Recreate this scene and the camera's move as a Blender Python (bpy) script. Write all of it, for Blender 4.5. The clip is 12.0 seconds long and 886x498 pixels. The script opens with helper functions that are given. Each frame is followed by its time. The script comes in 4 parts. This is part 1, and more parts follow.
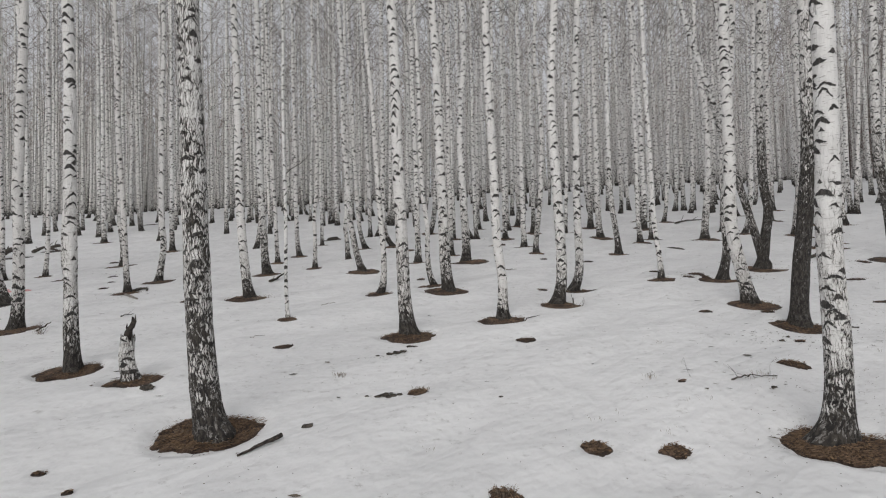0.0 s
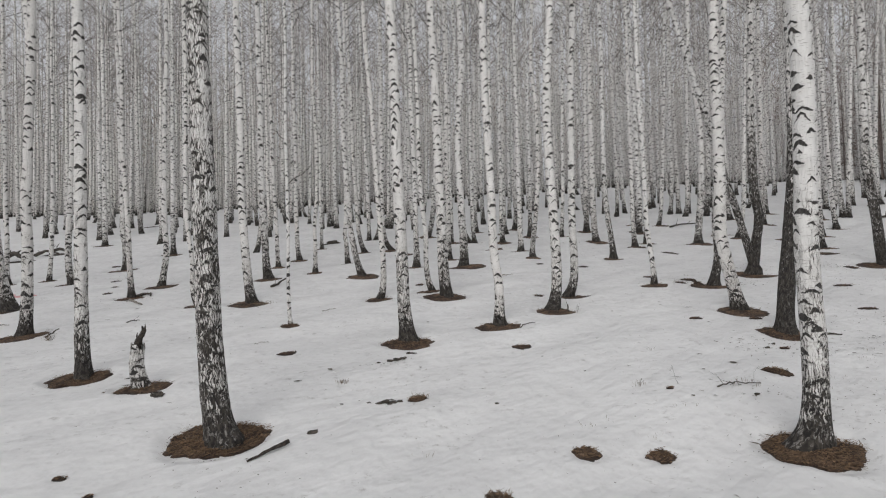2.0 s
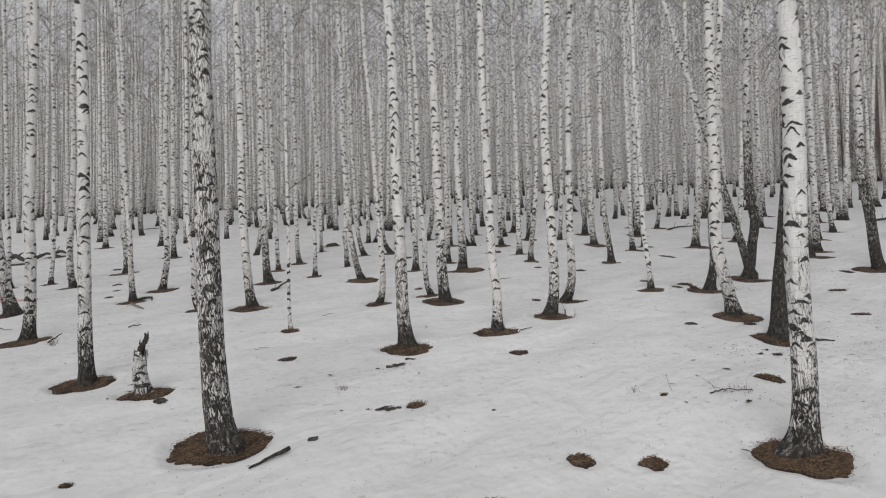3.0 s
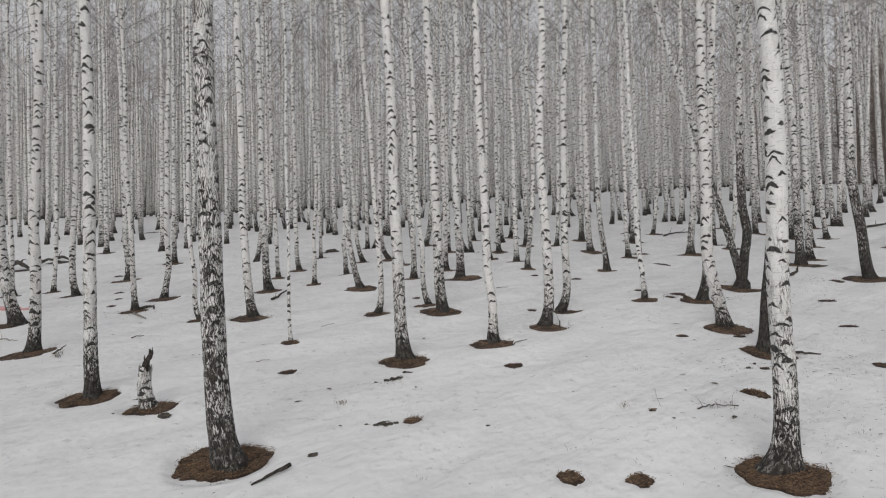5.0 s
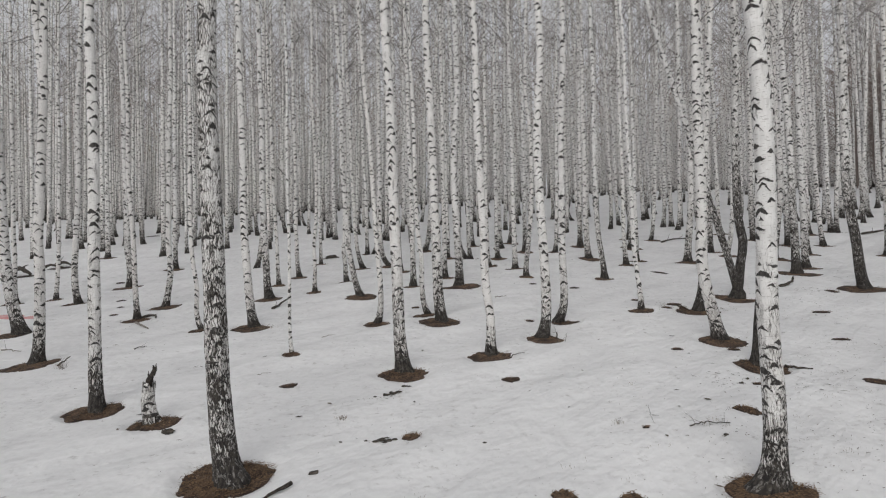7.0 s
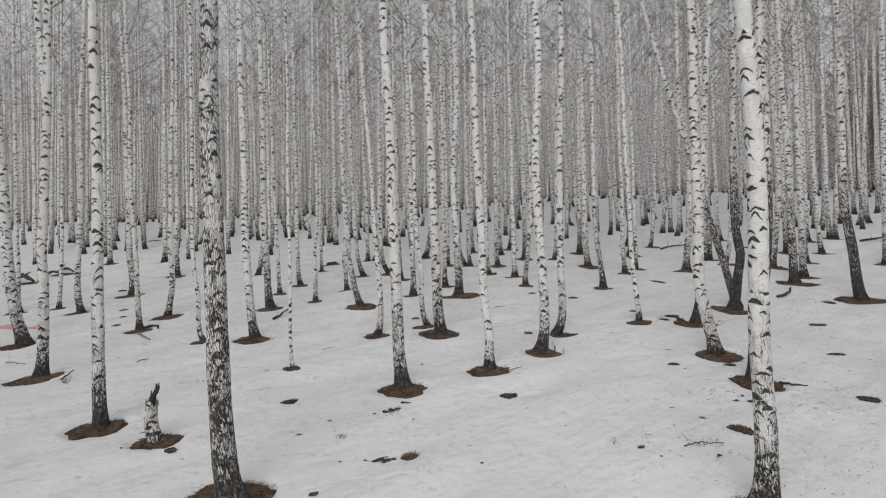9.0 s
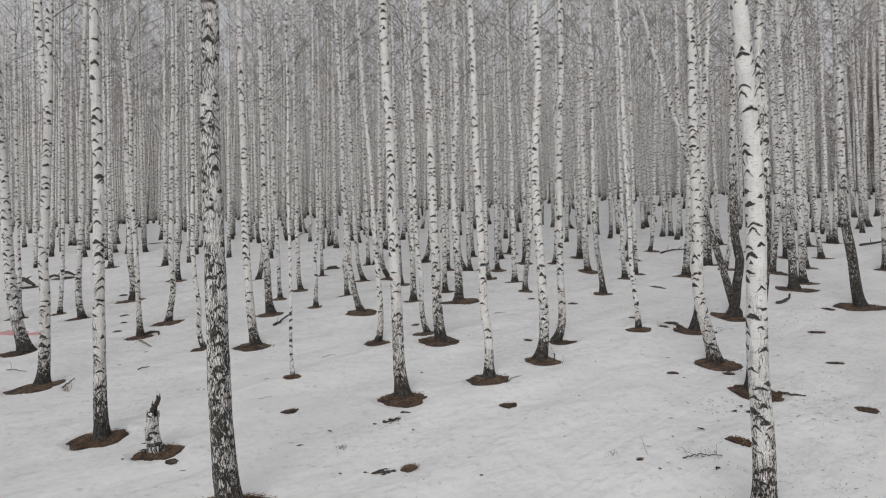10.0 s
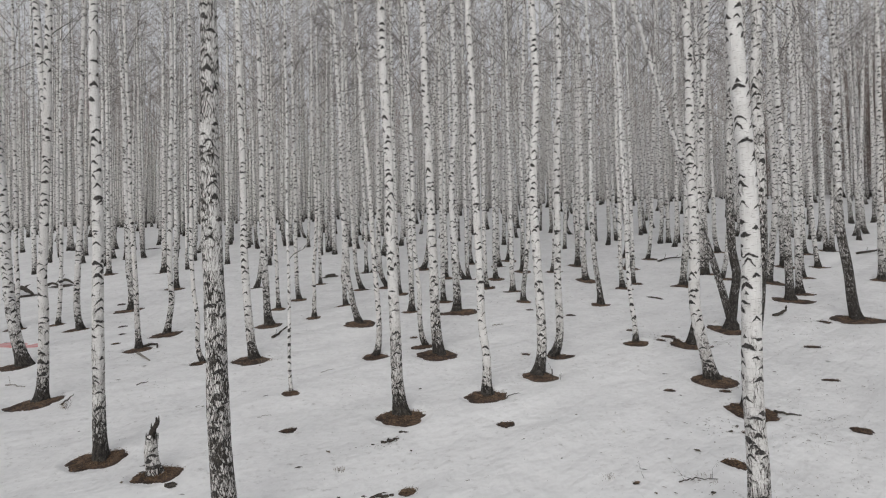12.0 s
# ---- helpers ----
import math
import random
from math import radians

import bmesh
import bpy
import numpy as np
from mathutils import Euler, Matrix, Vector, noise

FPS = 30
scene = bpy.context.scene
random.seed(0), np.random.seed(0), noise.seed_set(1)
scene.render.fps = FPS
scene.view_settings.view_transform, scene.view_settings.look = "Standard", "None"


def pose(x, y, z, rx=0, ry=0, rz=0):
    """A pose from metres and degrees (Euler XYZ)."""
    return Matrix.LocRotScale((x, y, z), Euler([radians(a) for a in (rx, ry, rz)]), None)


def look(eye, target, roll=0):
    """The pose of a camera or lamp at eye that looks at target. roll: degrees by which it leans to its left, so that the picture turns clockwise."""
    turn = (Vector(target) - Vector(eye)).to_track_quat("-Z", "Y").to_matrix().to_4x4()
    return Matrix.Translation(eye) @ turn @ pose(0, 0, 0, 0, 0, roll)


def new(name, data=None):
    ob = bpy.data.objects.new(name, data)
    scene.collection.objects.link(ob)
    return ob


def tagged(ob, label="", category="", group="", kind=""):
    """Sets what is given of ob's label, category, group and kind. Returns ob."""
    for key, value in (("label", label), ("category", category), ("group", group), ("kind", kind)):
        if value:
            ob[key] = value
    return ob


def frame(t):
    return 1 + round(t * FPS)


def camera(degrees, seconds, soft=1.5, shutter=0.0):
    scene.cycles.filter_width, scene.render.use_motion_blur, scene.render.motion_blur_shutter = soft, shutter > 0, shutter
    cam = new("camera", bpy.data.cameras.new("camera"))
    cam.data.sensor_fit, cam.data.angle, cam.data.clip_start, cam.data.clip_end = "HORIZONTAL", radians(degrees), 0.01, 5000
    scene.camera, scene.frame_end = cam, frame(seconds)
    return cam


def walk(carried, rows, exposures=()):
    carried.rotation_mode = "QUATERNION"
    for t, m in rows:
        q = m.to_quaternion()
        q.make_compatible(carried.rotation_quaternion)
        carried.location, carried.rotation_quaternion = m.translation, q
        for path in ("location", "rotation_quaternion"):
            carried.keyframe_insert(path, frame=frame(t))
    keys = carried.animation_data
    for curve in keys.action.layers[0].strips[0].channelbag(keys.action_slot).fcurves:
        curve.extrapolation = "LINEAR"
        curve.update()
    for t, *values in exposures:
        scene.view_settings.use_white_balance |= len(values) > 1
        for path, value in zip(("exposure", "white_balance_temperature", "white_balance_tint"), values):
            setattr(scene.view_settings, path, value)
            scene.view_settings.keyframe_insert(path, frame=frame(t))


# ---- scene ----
cam = camera(80.3, 12.0, soft=1.15)
METRES, EYE, TILT, LEAN, TURN = 2.0, 1.75, 2.0, 1.5, 0.0
ROWS = [
    (0.0, 0.0, 0.0, 0.0, -0.0, 0.0, 0.0),
    (0.5, -0.002, -0.0359, 0.0125, -0.09, -0.01, 0.01),
    (1.0, -0.0056, -0.0725, 0.0316, -0.17, -0.02, 0.02),
    (1.5, -0.0066, -0.1042, 0.0538, -0.22, -0.04, 0.02),
    (2.0, -0.005, -0.1368, 0.0821, -0.24, -0.06, 0.01),
    (2.5, -0.0008, -0.1659, 0.1107, -0.26, -0.08, -0.0),
    (3.0, 0.0043, -0.1951, 0.1427, -0.29, -0.11, -0.01),
    (5.0, 0.0258, -0.3006, 0.2761, -0.37, -0.17, -0.03),
    (5.5, 0.0284, -0.3203, 0.3082, -0.36, -0.18, -0.04),
    (6.0, 0.0315, -0.3399, 0.3434, -0.34, -0.2, -0.07),
    (6.5, 0.0325, -0.3558, 0.3762, -0.33, -0.21, -0.08),
    (7.0, 0.0369, -0.3714, 0.4121, -0.38, -0.22, -0.1),
    (9.0, 0.0552, -0.4252, 0.5686, -0.27, -0.29, -0.14),
    (9.5, 0.0566, -0.4328, 0.6092, -0.26, -0.3, -0.15),
    (10.0, 0.0586, -0.4413, 0.6558, -0.24, -0.3, -0.17),
    (10.5, 0.0596, -0.4469, 0.7003, -0.22, -0.31, -0.19),
    (11.0, 0.059, -0.4532, 0.7463, -0.2, -0.31, -0.2),
    (11.5, 0.0575, -0.4574, 0.7873, -0.2, -0.32, -0.21),
    (12.0, 0.0606, -0.4611, 0.8276, -0.41, -0.31, -0.22),
]
walk(cam, [(t, pose(0, 0, EYE, TILT, LEAN, TURN) @ pose(METRES * x, METRES * y, METRES * z, 90 + pitch, roll, yaw)) for t, x, y, z, yaw, pitch, roll in ROWS])

# ---- light ----
world = bpy.data.worlds.new("overcast_sky")
scene.world = world
world.use_nodes = True
wn, wl = world.node_tree.nodes, world.node_tree.links
SUN_UP, SUN_ROUND = radians(25), radians(195)
sky = wn.new("ShaderNodeTexSky")
sky.sky_type, sky.sun_disc, sky.sun_elevation, sky.sun_rotation = "NISHITA", False, SUN_UP, SUN_ROUND
sky.air_density, sky.dust_density, sky.ozone_density = 1.0, 6.0, 1.5
cloud = wn.new("ShaderNodeHueSaturation")
cloud.inputs["Saturation"].default_value = 0.3
wl.new(sky.outputs[0], cloud.inputs["Color"])
deck = wn.new("ShaderNodeMix")
deck.data_type = "RGBA"
deck.inputs[0].default_value = 0.72
deck.inputs[7].default_value = (7.05, 7.07, 7.28, 1)
wl.new(cloud.outputs[0], deck.inputs[6])
wl.new(deck.outputs[2], wn["Background"].inputs["Color"])
wn["Background"].inputs["Strength"].default_value = 0.15
sun = new("sun", bpy.data.lights.new("sun", "SUN"))
sun.data.energy, sun.data.angle, sun.data.color = 2.1, radians(60), (1.0, 0.985, 0.948)
sun.matrix_world = look((-5, -15, 8.95), (0, 3.5, 0))
scene.view_settings.exposure = -0.83

# ---- materials ----
def material(name):
    m = bpy.data.materials.new(name)
    m.use_nodes = True
    return m, m.node_tree.nodes, m.node_tree.links, m.node_tree.nodes["Principled BSDF"]


class Net:
    """Short hand for the nodes of one material."""
    def __init__(self, name):
        self.m, self.n, self.l, self.out = material(name)

    def node(self, kind, feed=(), operation="", data_type="", feature="", voronoi_dimensions="", interpolation_type="", attribute_name="", uv_map=""):
        nd = self.n.new(kind)
        if operation:
            nd.operation = operation
        if data_type:
            nd.data_type = data_type
        if voronoi_dimensions:
            nd.voronoi_dimensions = voronoi_dimensions
        if feature:
            nd.feature = feature
        if interpolation_type:
            nd.interpolation_type = interpolation_type
        if attribute_name:
            nd.attribute_name = attribute_name
        if uv_map:
            nd.uv_map = uv_map
        for k, v in dict(feed).items():
            self.put(nd.inputs[k], v)
        return nd

    def put(self, socket, v):
        if isinstance(v, bpy.types.NodeSocket):
            self.l.new(v, socket)
        else:
            socket.default_value = v

    def math(self, op, a, b=0.0, c=0.0):
        return self.node("ShaderNodeMath", {0: a, 1: b, 2: c}, operation=op).outputs[0]

    def step(self, v, lo, hi, a=0.0, b=1.0):
        nd = self.node("ShaderNodeMapRange", {0: v, 1: lo, 2: hi, 3: a, 4: b}, interpolation_type="SMOOTHSTEP")
        return nd.outputs[0]

    def mix(self, f, a, b):
        nd = self.node("ShaderNodeMix", data_type="RGBA")
        for k, v in ((0, f), (6, a), (7, b)):
            self.put(nd.inputs[k], v)
        return nd.outputs[2]

    def noise(self, vec, scale, detail=3.0, rough=0.55):
        return self.node("ShaderNodeTexNoise", {"Vector": vec, "Scale": scale, "Detail": detail, "Roughness": rough})

    def combine(self, x, y, z=0.0):
        return self.node("ShaderNodeCombineXYZ", {0: x, 1: y, 2: z}).outputs[0]

    def bump(self, height, strength, distance):
        nd = self.node("ShaderNodeBump", {"Height": height, "Strength": strength, "Distance": distance})
        self.l.new(nd.outputs[0], self.out.inputs["Normal"])


def birch_bark():
    """White bark with dark brow marks and lenticels, breaking up into dark fissured plates where bark_age is high.
    The map holds metres round the trunk and metres up it."""
    k = Net("birch_bark")
    uv = k.node("ShaderNodeUVMap", uv_map="bark_metres").outputs[0]
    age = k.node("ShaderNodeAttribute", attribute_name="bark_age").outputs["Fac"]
    wob = k.noise(uv, 9.0, 3.0)
    wv = k.node("ShaderNodeSeparateXYZ", {0: wob.outputs["Color"]})
    flat = k.node("ShaderNodeSeparateXYZ", {0: uv})
    u0, v0 = flat.outputs[0], flat.outputs[1]
    u = k.math("MULTIPLY_ADD", k.math("SUBTRACT", wv.outputs[0], 0.5), 0.05, u0)
    v = k.math("MULTIPLY_ADD", k.math("SUBTRACT", wv.outputs[1], 0.5), 0.10, v0)
    # brow marks, one to a cell, arms hanging down, the apex rounded and off the middle
    cu, cv = 0.22, 0.130
    cell = k.combine(k.math("DIVIDE", u, cu), k.math("DIVIDE", v, cv))
    vor = k.node("ShaderNodeTexVoronoi", {"Vector": cell, "Scale": 1.0, "Randomness": 0.95}, voronoi_dimensions="2D", feature="F1")
    loc = k.node("ShaderNodeVectorMath", {0: cell, 1: vor.outputs["Position"]}, operation="SUBTRACT")
    ls = k.node("ShaderNodeSeparateXYZ", {0: loc.outputs[0]})
    rnd = k.node("ShaderNodeSeparateColor", {0: vor.outputs["Color"]})
    dx = k.math("ABSOLUTE", k.math("MULTIPLY_ADD", k.math("SUBTRACT", rnd.outputs[2], 0.5), 0.07, k.math("MULTIPLY", ls.outputs[0], cu)))
    bend = k.math("DIVIDE", k.math("MULTIPLY", dx, dx), k.math("ADD", dx, 0.022))
    dz = k.math("MULTIPLY", ls.outputs[1], cv)
    slope = k.math("MULTIPLY_ADD", rnd.outputs[1], 1.25, 0.05)
    reach = k.math("MULTIPLY_ADD", rnd.outputs[0], 0.08, 0.05)
    rag = k.math("MULTIPLY", k.math("SUBTRACT", k.noise(k.combine(u0, v0), 48.0, 4.0, 0.65).outputs["Fac"], 0.5), 0.034)
    off = k.math("ADD", k.math("ABSOLUTE", k.math("MULTIPLY_ADD", bend, slope, k.math("SUBTRACT", dz, 0.02))), rag)
    thick = k.math("MULTIPLY", k.math("SUBTRACT", 1.0, k.math("POWER", k.math("DIVIDE", dx, reach), 2.0)), k.math("MULTIPLY_ADD", k.math("POWER", rnd.outputs[2], 2.5), 0.024, 0.0155))
    thick = k.math("MULTIPLY", thick, k.math("MULTIPLY_ADD", age, 0.25, 0.92))
    shown = k.math("GREATER_THAN", k.math("FRACT", k.math("MULTIPLY", rnd.outputs[0], 7.3)), 0.07)
    brow = k.math("MULTIPLY", k.step(k.math("SUBTRACT", thick, off), -0.003, 0.005), shown)
    # branch scars: larger dark triangles, far apart
    su, sv = 0.30, 0.42
    far = k.combine(k.math("DIVIDE", u, su), k.math("DIVIDE", v, sv))
    spot = k.node("ShaderNodeTexVoronoi", {"Vector": far, "Scale": 1.0, "Randomness": 1.0}, voronoi_dimensions="2D", feature="F1")
    at = k.node("ShaderNodeSeparateXYZ", {0: k.node("ShaderNodeVectorMath", {0: far, 1: spot.outputs["Position"]}, operation="SUBTRACT").outputs[0]})
    lot = k.node("ShaderNodeSeparateColor", {0: spot.outputs["Color"]})
    sx, sz = k.math("ABSOLUTE", k.math("MULTIPLY", at.outputs[0], su)), k.math("MULTIPLY", at.outputs[1], sv)
    wide = k.math("MULTIPLY_ADD", lot.outputs[0], 0.045, 0.022)
    tri = k.math("SUBTRACT", wide, k.math("ADD", sx, k.math("ABSOLUTE", k.math("MULTIPLY_ADD", sx, 0.6, k.math("MULTIPLY", sz, 1.5)))))
    scar = k.step(k.math("ADD", tri, k.math("MULTIPLY", rag, 1.4)), -0.004, 0.006)
    brow = k.math("MAXIMUM", brow, k.math("MULTIPLY", scar, k.math("GREATER_THAN", lot.outputs[1], 0.35)))
    # lenticels
    len_v = k.combine(k.math("MULTIPLY", u0, 14.0), k.math("MULTIPLY", v0, 85.0))
    lent = k.step(k.noise(len_v, 1.0, 1.0).outputs["Fac"], 0.61, 0.68, 0.0, 0.6)
    # upright flakes of white between forking cracks; with age the cracks widen and more of the flakes are lost
    big = k.noise(k.combine(k.math("MULTIPLY", u0, 6.0), k.math("MULTIPLY", v0, 2.6)), 1.0, 4.0, 0.6).outputs["Fac"]
    drift = k.node("ShaderNodeSeparateXYZ", {0: k.noise(k.combine(k.math("MULTIPLY", u0, 15.0), k.math("MULTIPLY", v0, 8.0)), 1.0, 4.0, 0.65).outputs["Color"]})
    mu = k.math("MULTIPLY_ADD", k.math("SUBTRACT", drift.outputs[0], 0.5), 0.085, u)
    mv = k.math("MULTIPLY_ADD", k.math("SUBTRACT", drift.outputs[1], 0.5), 0.15, v)
    flakes = k.combine(k.math("DIVIDE", mu, 0.026), k.math("DIVIDE", mv, 0.135))
    net = k.node("ShaderNodeTexVoronoi", {"Vector": flakes, "Scale": 1.0, "Randomness": 1.0}, voronoi_dimensions="2D", feature="DISTANCE_TO_EDGE").outputs["Distance"]
    lost = k.node("ShaderNodeSeparateColor", {0: k.node("ShaderNodeTexVoronoi", {"Vector": flakes, "Scale": 1.0, "Randomness": 1.0}, voronoi_dimensions="2D", feature="F1").outputs["Color"]}).outputs[0]
    fine = k.noise(k.combine(k.math("MULTIPLY", u, 46.0), k.math("MULTIPLY", v, 10.0)), 1.0, 5.0, 0.65).outputs["Fac"]
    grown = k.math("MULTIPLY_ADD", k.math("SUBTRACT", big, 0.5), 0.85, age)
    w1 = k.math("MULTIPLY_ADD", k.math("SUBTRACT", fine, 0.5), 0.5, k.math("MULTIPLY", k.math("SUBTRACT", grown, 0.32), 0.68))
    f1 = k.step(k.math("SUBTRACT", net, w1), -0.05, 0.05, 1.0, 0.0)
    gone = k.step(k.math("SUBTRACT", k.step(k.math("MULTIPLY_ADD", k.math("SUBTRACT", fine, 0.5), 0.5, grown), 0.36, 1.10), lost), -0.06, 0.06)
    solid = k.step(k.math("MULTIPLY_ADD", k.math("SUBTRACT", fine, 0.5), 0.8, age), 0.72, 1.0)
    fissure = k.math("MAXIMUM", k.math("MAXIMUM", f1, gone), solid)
    groove = k.step(k.math("MULTIPLY_ADD", k.math("SUBTRACT", fine, 0.5), 0.3, net), 0.0, 0.14, 1.0, 0.0)
    # dark bark of its own: grey and brown plates with black grooves
    dark = k.mix(k.step(fine, 0.36, 0.68), (0.012, 0.010, 0.009, 1), (0.074, 0.064, 0.056, 1))
    dark = k.mix(k.step(big, 0.5, 0.75, 0.0, 0.35), dark, (0.085, 0.074, 0.058, 1))
    dark = k.mix(k.math("MULTIPLY", groove, 0.85), dark, (0.010, 0.009, 0.009, 1))
    # thin pale ridges of old white bark left standing between the plates
    ridge = k.noise(k.combine(k.math("MULTIPLY", mu, 34.0), k.math("MULTIPLY", mv, 5.5)), 1.0, 2.0, 0.5).outputs["Fac"]
    ridge = k.step(k.math("ABSOLUTE", k.math("SUBTRACT", ridge, 0.5)), 0.012, 0.034, 1.0, 0.0)
    ridge = k.math("MULTIPLY", ridge, k.step(k.noise(k.combine(k.math("MULTIPLY", u0, 22.0), k.math("MULTIPLY", v0, 12.0)), 1.0, 3.0, 0.6).outputs["Fac"], 0.42, 0.56, 0.0, 0.85))
    dark = k.mix(k.math("MULTIPLY", ridge, k.step(age, 0.65, 0.92, 1.0, 0.2)), dark, (0.46, 0.445, 0.425, 1))
    soft = k.noise(uv, 5.0, 4.0).outputs["Fac"]
    tint = k.node("ShaderNodeObjectInfo").outputs["Random"]
    white = k.mix(k.step(soft, 0.35, 0.7), (0.70, 0.693, 0.682, 1), (0.82, 0.815, 0.806, 1))
    white = k.mix(k.math("MULTIPLY", tint, 0.4), white, (0.70, 0.668, 0.64, 1))
    isle = k.node("ShaderNodeNewGeometry").outputs["Random Per Island"]
    own = k.math("FRACT", k.math("ADD", k.math("MULTIPLY", isle, 3.0), k.math("MULTIPLY", tint, 5.0)))
    white = k.mix(k.step(own, 0.6, 1.0, 0.0, 0.16), white, (0.40, 0.37, 0.345, 1))
    white = k.mix(lent, white, (0.28, 0.255, 0.24, 1))
    edge = k.step(k.math("SUBTRACT", net, w1), 0.05, 0.22, 0.45, 0.0)
    white = k.mix(k.math("MULTIPLY", edge, k.step(grown, 0.18, 0.4)), white, (0.26, 0.235, 0.21, 1))
    col = k.mix(brow, white, k.mix(k.step(fine, 0.42, 0.72), (0.018, 0.016, 0.016, 1), (0.095, 0.085, 0.078, 1)))
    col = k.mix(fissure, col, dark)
    k.put(k.out.inputs["Base Color"], col)
    k.put(k.out.inputs["Roughness"], k.math("MULTIPLY_ADD", fissure, 0.3, 0.55))
    h = k.math("SUBTRACT", k.math("MULTIPLY", fine, 0.8), k.math("MULTIPLY", k.math("MAXIMUM", k.math("MAXIMUM", k.math("MULTIPLY", groove, fissure), k.math("MULTIPLY", fissure, 0.5)), brow), 0.8))
    k.bump(h, 0.85, 0.03)
    return k.m


def plain_rough(name, a, b, scale, rough=0.85, bump=0.3, coords="Object"):
    k = Net(name)
    co = k.node("ShaderNodeTexCoord").outputs[coords]
    f = k.noise(co, scale, 4.0).outputs["Fac"]
    k.put(k.out.inputs["Base Color"], k.mix(k.step(f, 0.35, 0.68), (*a, 1), (*b, 1)))
    k.put(k.out.inputs["Roughness"], rough)
    k.bump(f, bump, 0.01)
    return k.m


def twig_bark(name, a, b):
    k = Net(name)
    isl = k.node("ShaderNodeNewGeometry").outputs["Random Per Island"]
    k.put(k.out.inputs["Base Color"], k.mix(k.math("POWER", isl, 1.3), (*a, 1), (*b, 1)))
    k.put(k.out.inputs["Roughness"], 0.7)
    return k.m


def snow_cover():
    k = Net("old_snow")
    co = k.node("ShaderNodeTexCoord").outputs["Object"]
    sep = k.node("ShaderNodeSeparateXYZ", {0: co})
    run = k.combine(k.math("MULTIPLY_ADD", sep.outputs[0], 0.55, k.math("MULTIPLY", sep.outputs[1], 0.5)), k.math("MULTIPLY_ADD", sep.outputs[0], -0.85, k.math("MULTIPLY", sep.outputs[1], 1.0)))
    ripple = k.noise(run, 1.3, 2.5).outputs["Fac"]
    broad = k.noise(co, 0.6, 3.0).outputs["Fac"]
    grain = k.noise(co, 90.0, 3.0).outputs["Fac"]
    col = k.mix(k.step(broad, 0.3, 0.7), (0.765, 0.768, 0.775, 1), (0.825, 0.828, 0.835, 1))
    # ripple troughs painted greyer, their shade put into the colour besides the bump
    col = k.mix(k.step(ripple, 0.28, 0.56, 0.42, 0.0), col, (0.69, 0.69, 0.70, 1))
    speck = k.noise(co, 26.0, 5.0, 0.7).outputs["Fac"]
    patchy = k.noise(co, 0.9, 3.0).outputs["Fac"]
    dirt = k.math("MULTIPLY", k.step(speck, 0.68, 0.78), k.step(patchy, 0.45, 0.65))
    col = k.mix(k.math("MULTIPLY", dirt, 0.55), col, (0.25, 0.22, 0.19, 1))
    smudge = k.math("MULTIPLY", k.step(k.noise(k.combine(k.math("MULTIPLY", sep.outputs[0], 0.7), sep.outputs[1]), 9.0, 5.0, 0.7).outputs["Fac"], 0.54, 0.74), k.step(patchy, 0.40, 0.60))
    col = k.mix(k.math("MULTIPLY", smudge, 0.7), col, (0.36, 0.35, 0.34, 1))
    k.put(k.out.inputs["Base Color"], col)
    k.put(k.out.inputs["Roughness"], 0.75)
    lumps = k.noise(run, 3.4, 2.0).outputs["Fac"]
    pits = k.noise(co, 7.0, 2.5).outputs["Fac"]
    h = k.math("ADD", k.math("MULTIPLY_ADD", lumps, 0.55, ripple), k.math("MULTIPLY_ADD", pits, 0.16, k.math("MULTIPLY", grain, 0.03)))
    k.bump(h, 0.6, 0.14)
    return k.m


def litter_cover():
    k = Net("wet_leaf_litter")
    co = k.node("ShaderNodeTexCoord").outputs["Object"]
    vor = k.node("ShaderNodeTexVoronoi", {"Vector": k.node("ShaderNodeVectorMath", {0: co, 1: (1, 1, 0.3)}, operation="MULTIPLY").outputs[0], "Scale": 42.0}, feature="F1")
    rnd = k.node("ShaderNodeSeparateColor", {0: vor.outputs["Color"]})
    broad = k.noise(co, 5.0, 3.0).outputs["Fac"]
    col = k.mix(rnd.outputs[0], (0.050, 0.033, 0.024, 1), (0.26, 0.165, 0.105, 1))
    col = k.mix(k.step(broad, 0.4, 0.65), col, (0.042, 0.028, 0.021, 1))
    wet_and_shade = k.node("ShaderNodeAttribute", attribute_name="wet_and_shade").outputs["Fac"]
    straw = k.noise(k.node("ShaderNodeVectorMath", {0: co, 1: (1.0, 3.5, 1.0)}, operation="MULTIPLY").outputs[0], 22.0, 4.0, 0.7).outputs["Fac"]
    col = k.mix(k.step(straw, 0.56, 0.7, 0.0, 0.6), col, (0.32, 0.205, 0.11, 1))
    # damp, and shade along the rim and under the trunk, painted in
    col = k.mix(k.math("MULTIPLY", wet_and_shade, 0.8), col, (0.028, 0.018, 0.014, 1))
    k.put(k.out.inputs["Base Color"], col)
    k.put(k.out.inputs["Roughness"], k.math("MULTIPLY_ADD", wet_and_shade, -0.25, 0.8))
    k.bump(k.math("MULTIPLY_ADD", rnd.outputs[1], 0.5, vor.outputs["Distance"]), 0.9, 0.02)
    return k.m


def island_mix(name, a, b, rough=0.8):
    k = Net(name)
    isl = k.node("ShaderNodeNewGeometry").outputs["Random Per Island"]
    k.put(k.out.inputs["Base Color"], k.mix(isl, (*a, 1), (*b, 1)))
    k.put(k.out.inputs["Roughness"], rough)
    return k.m


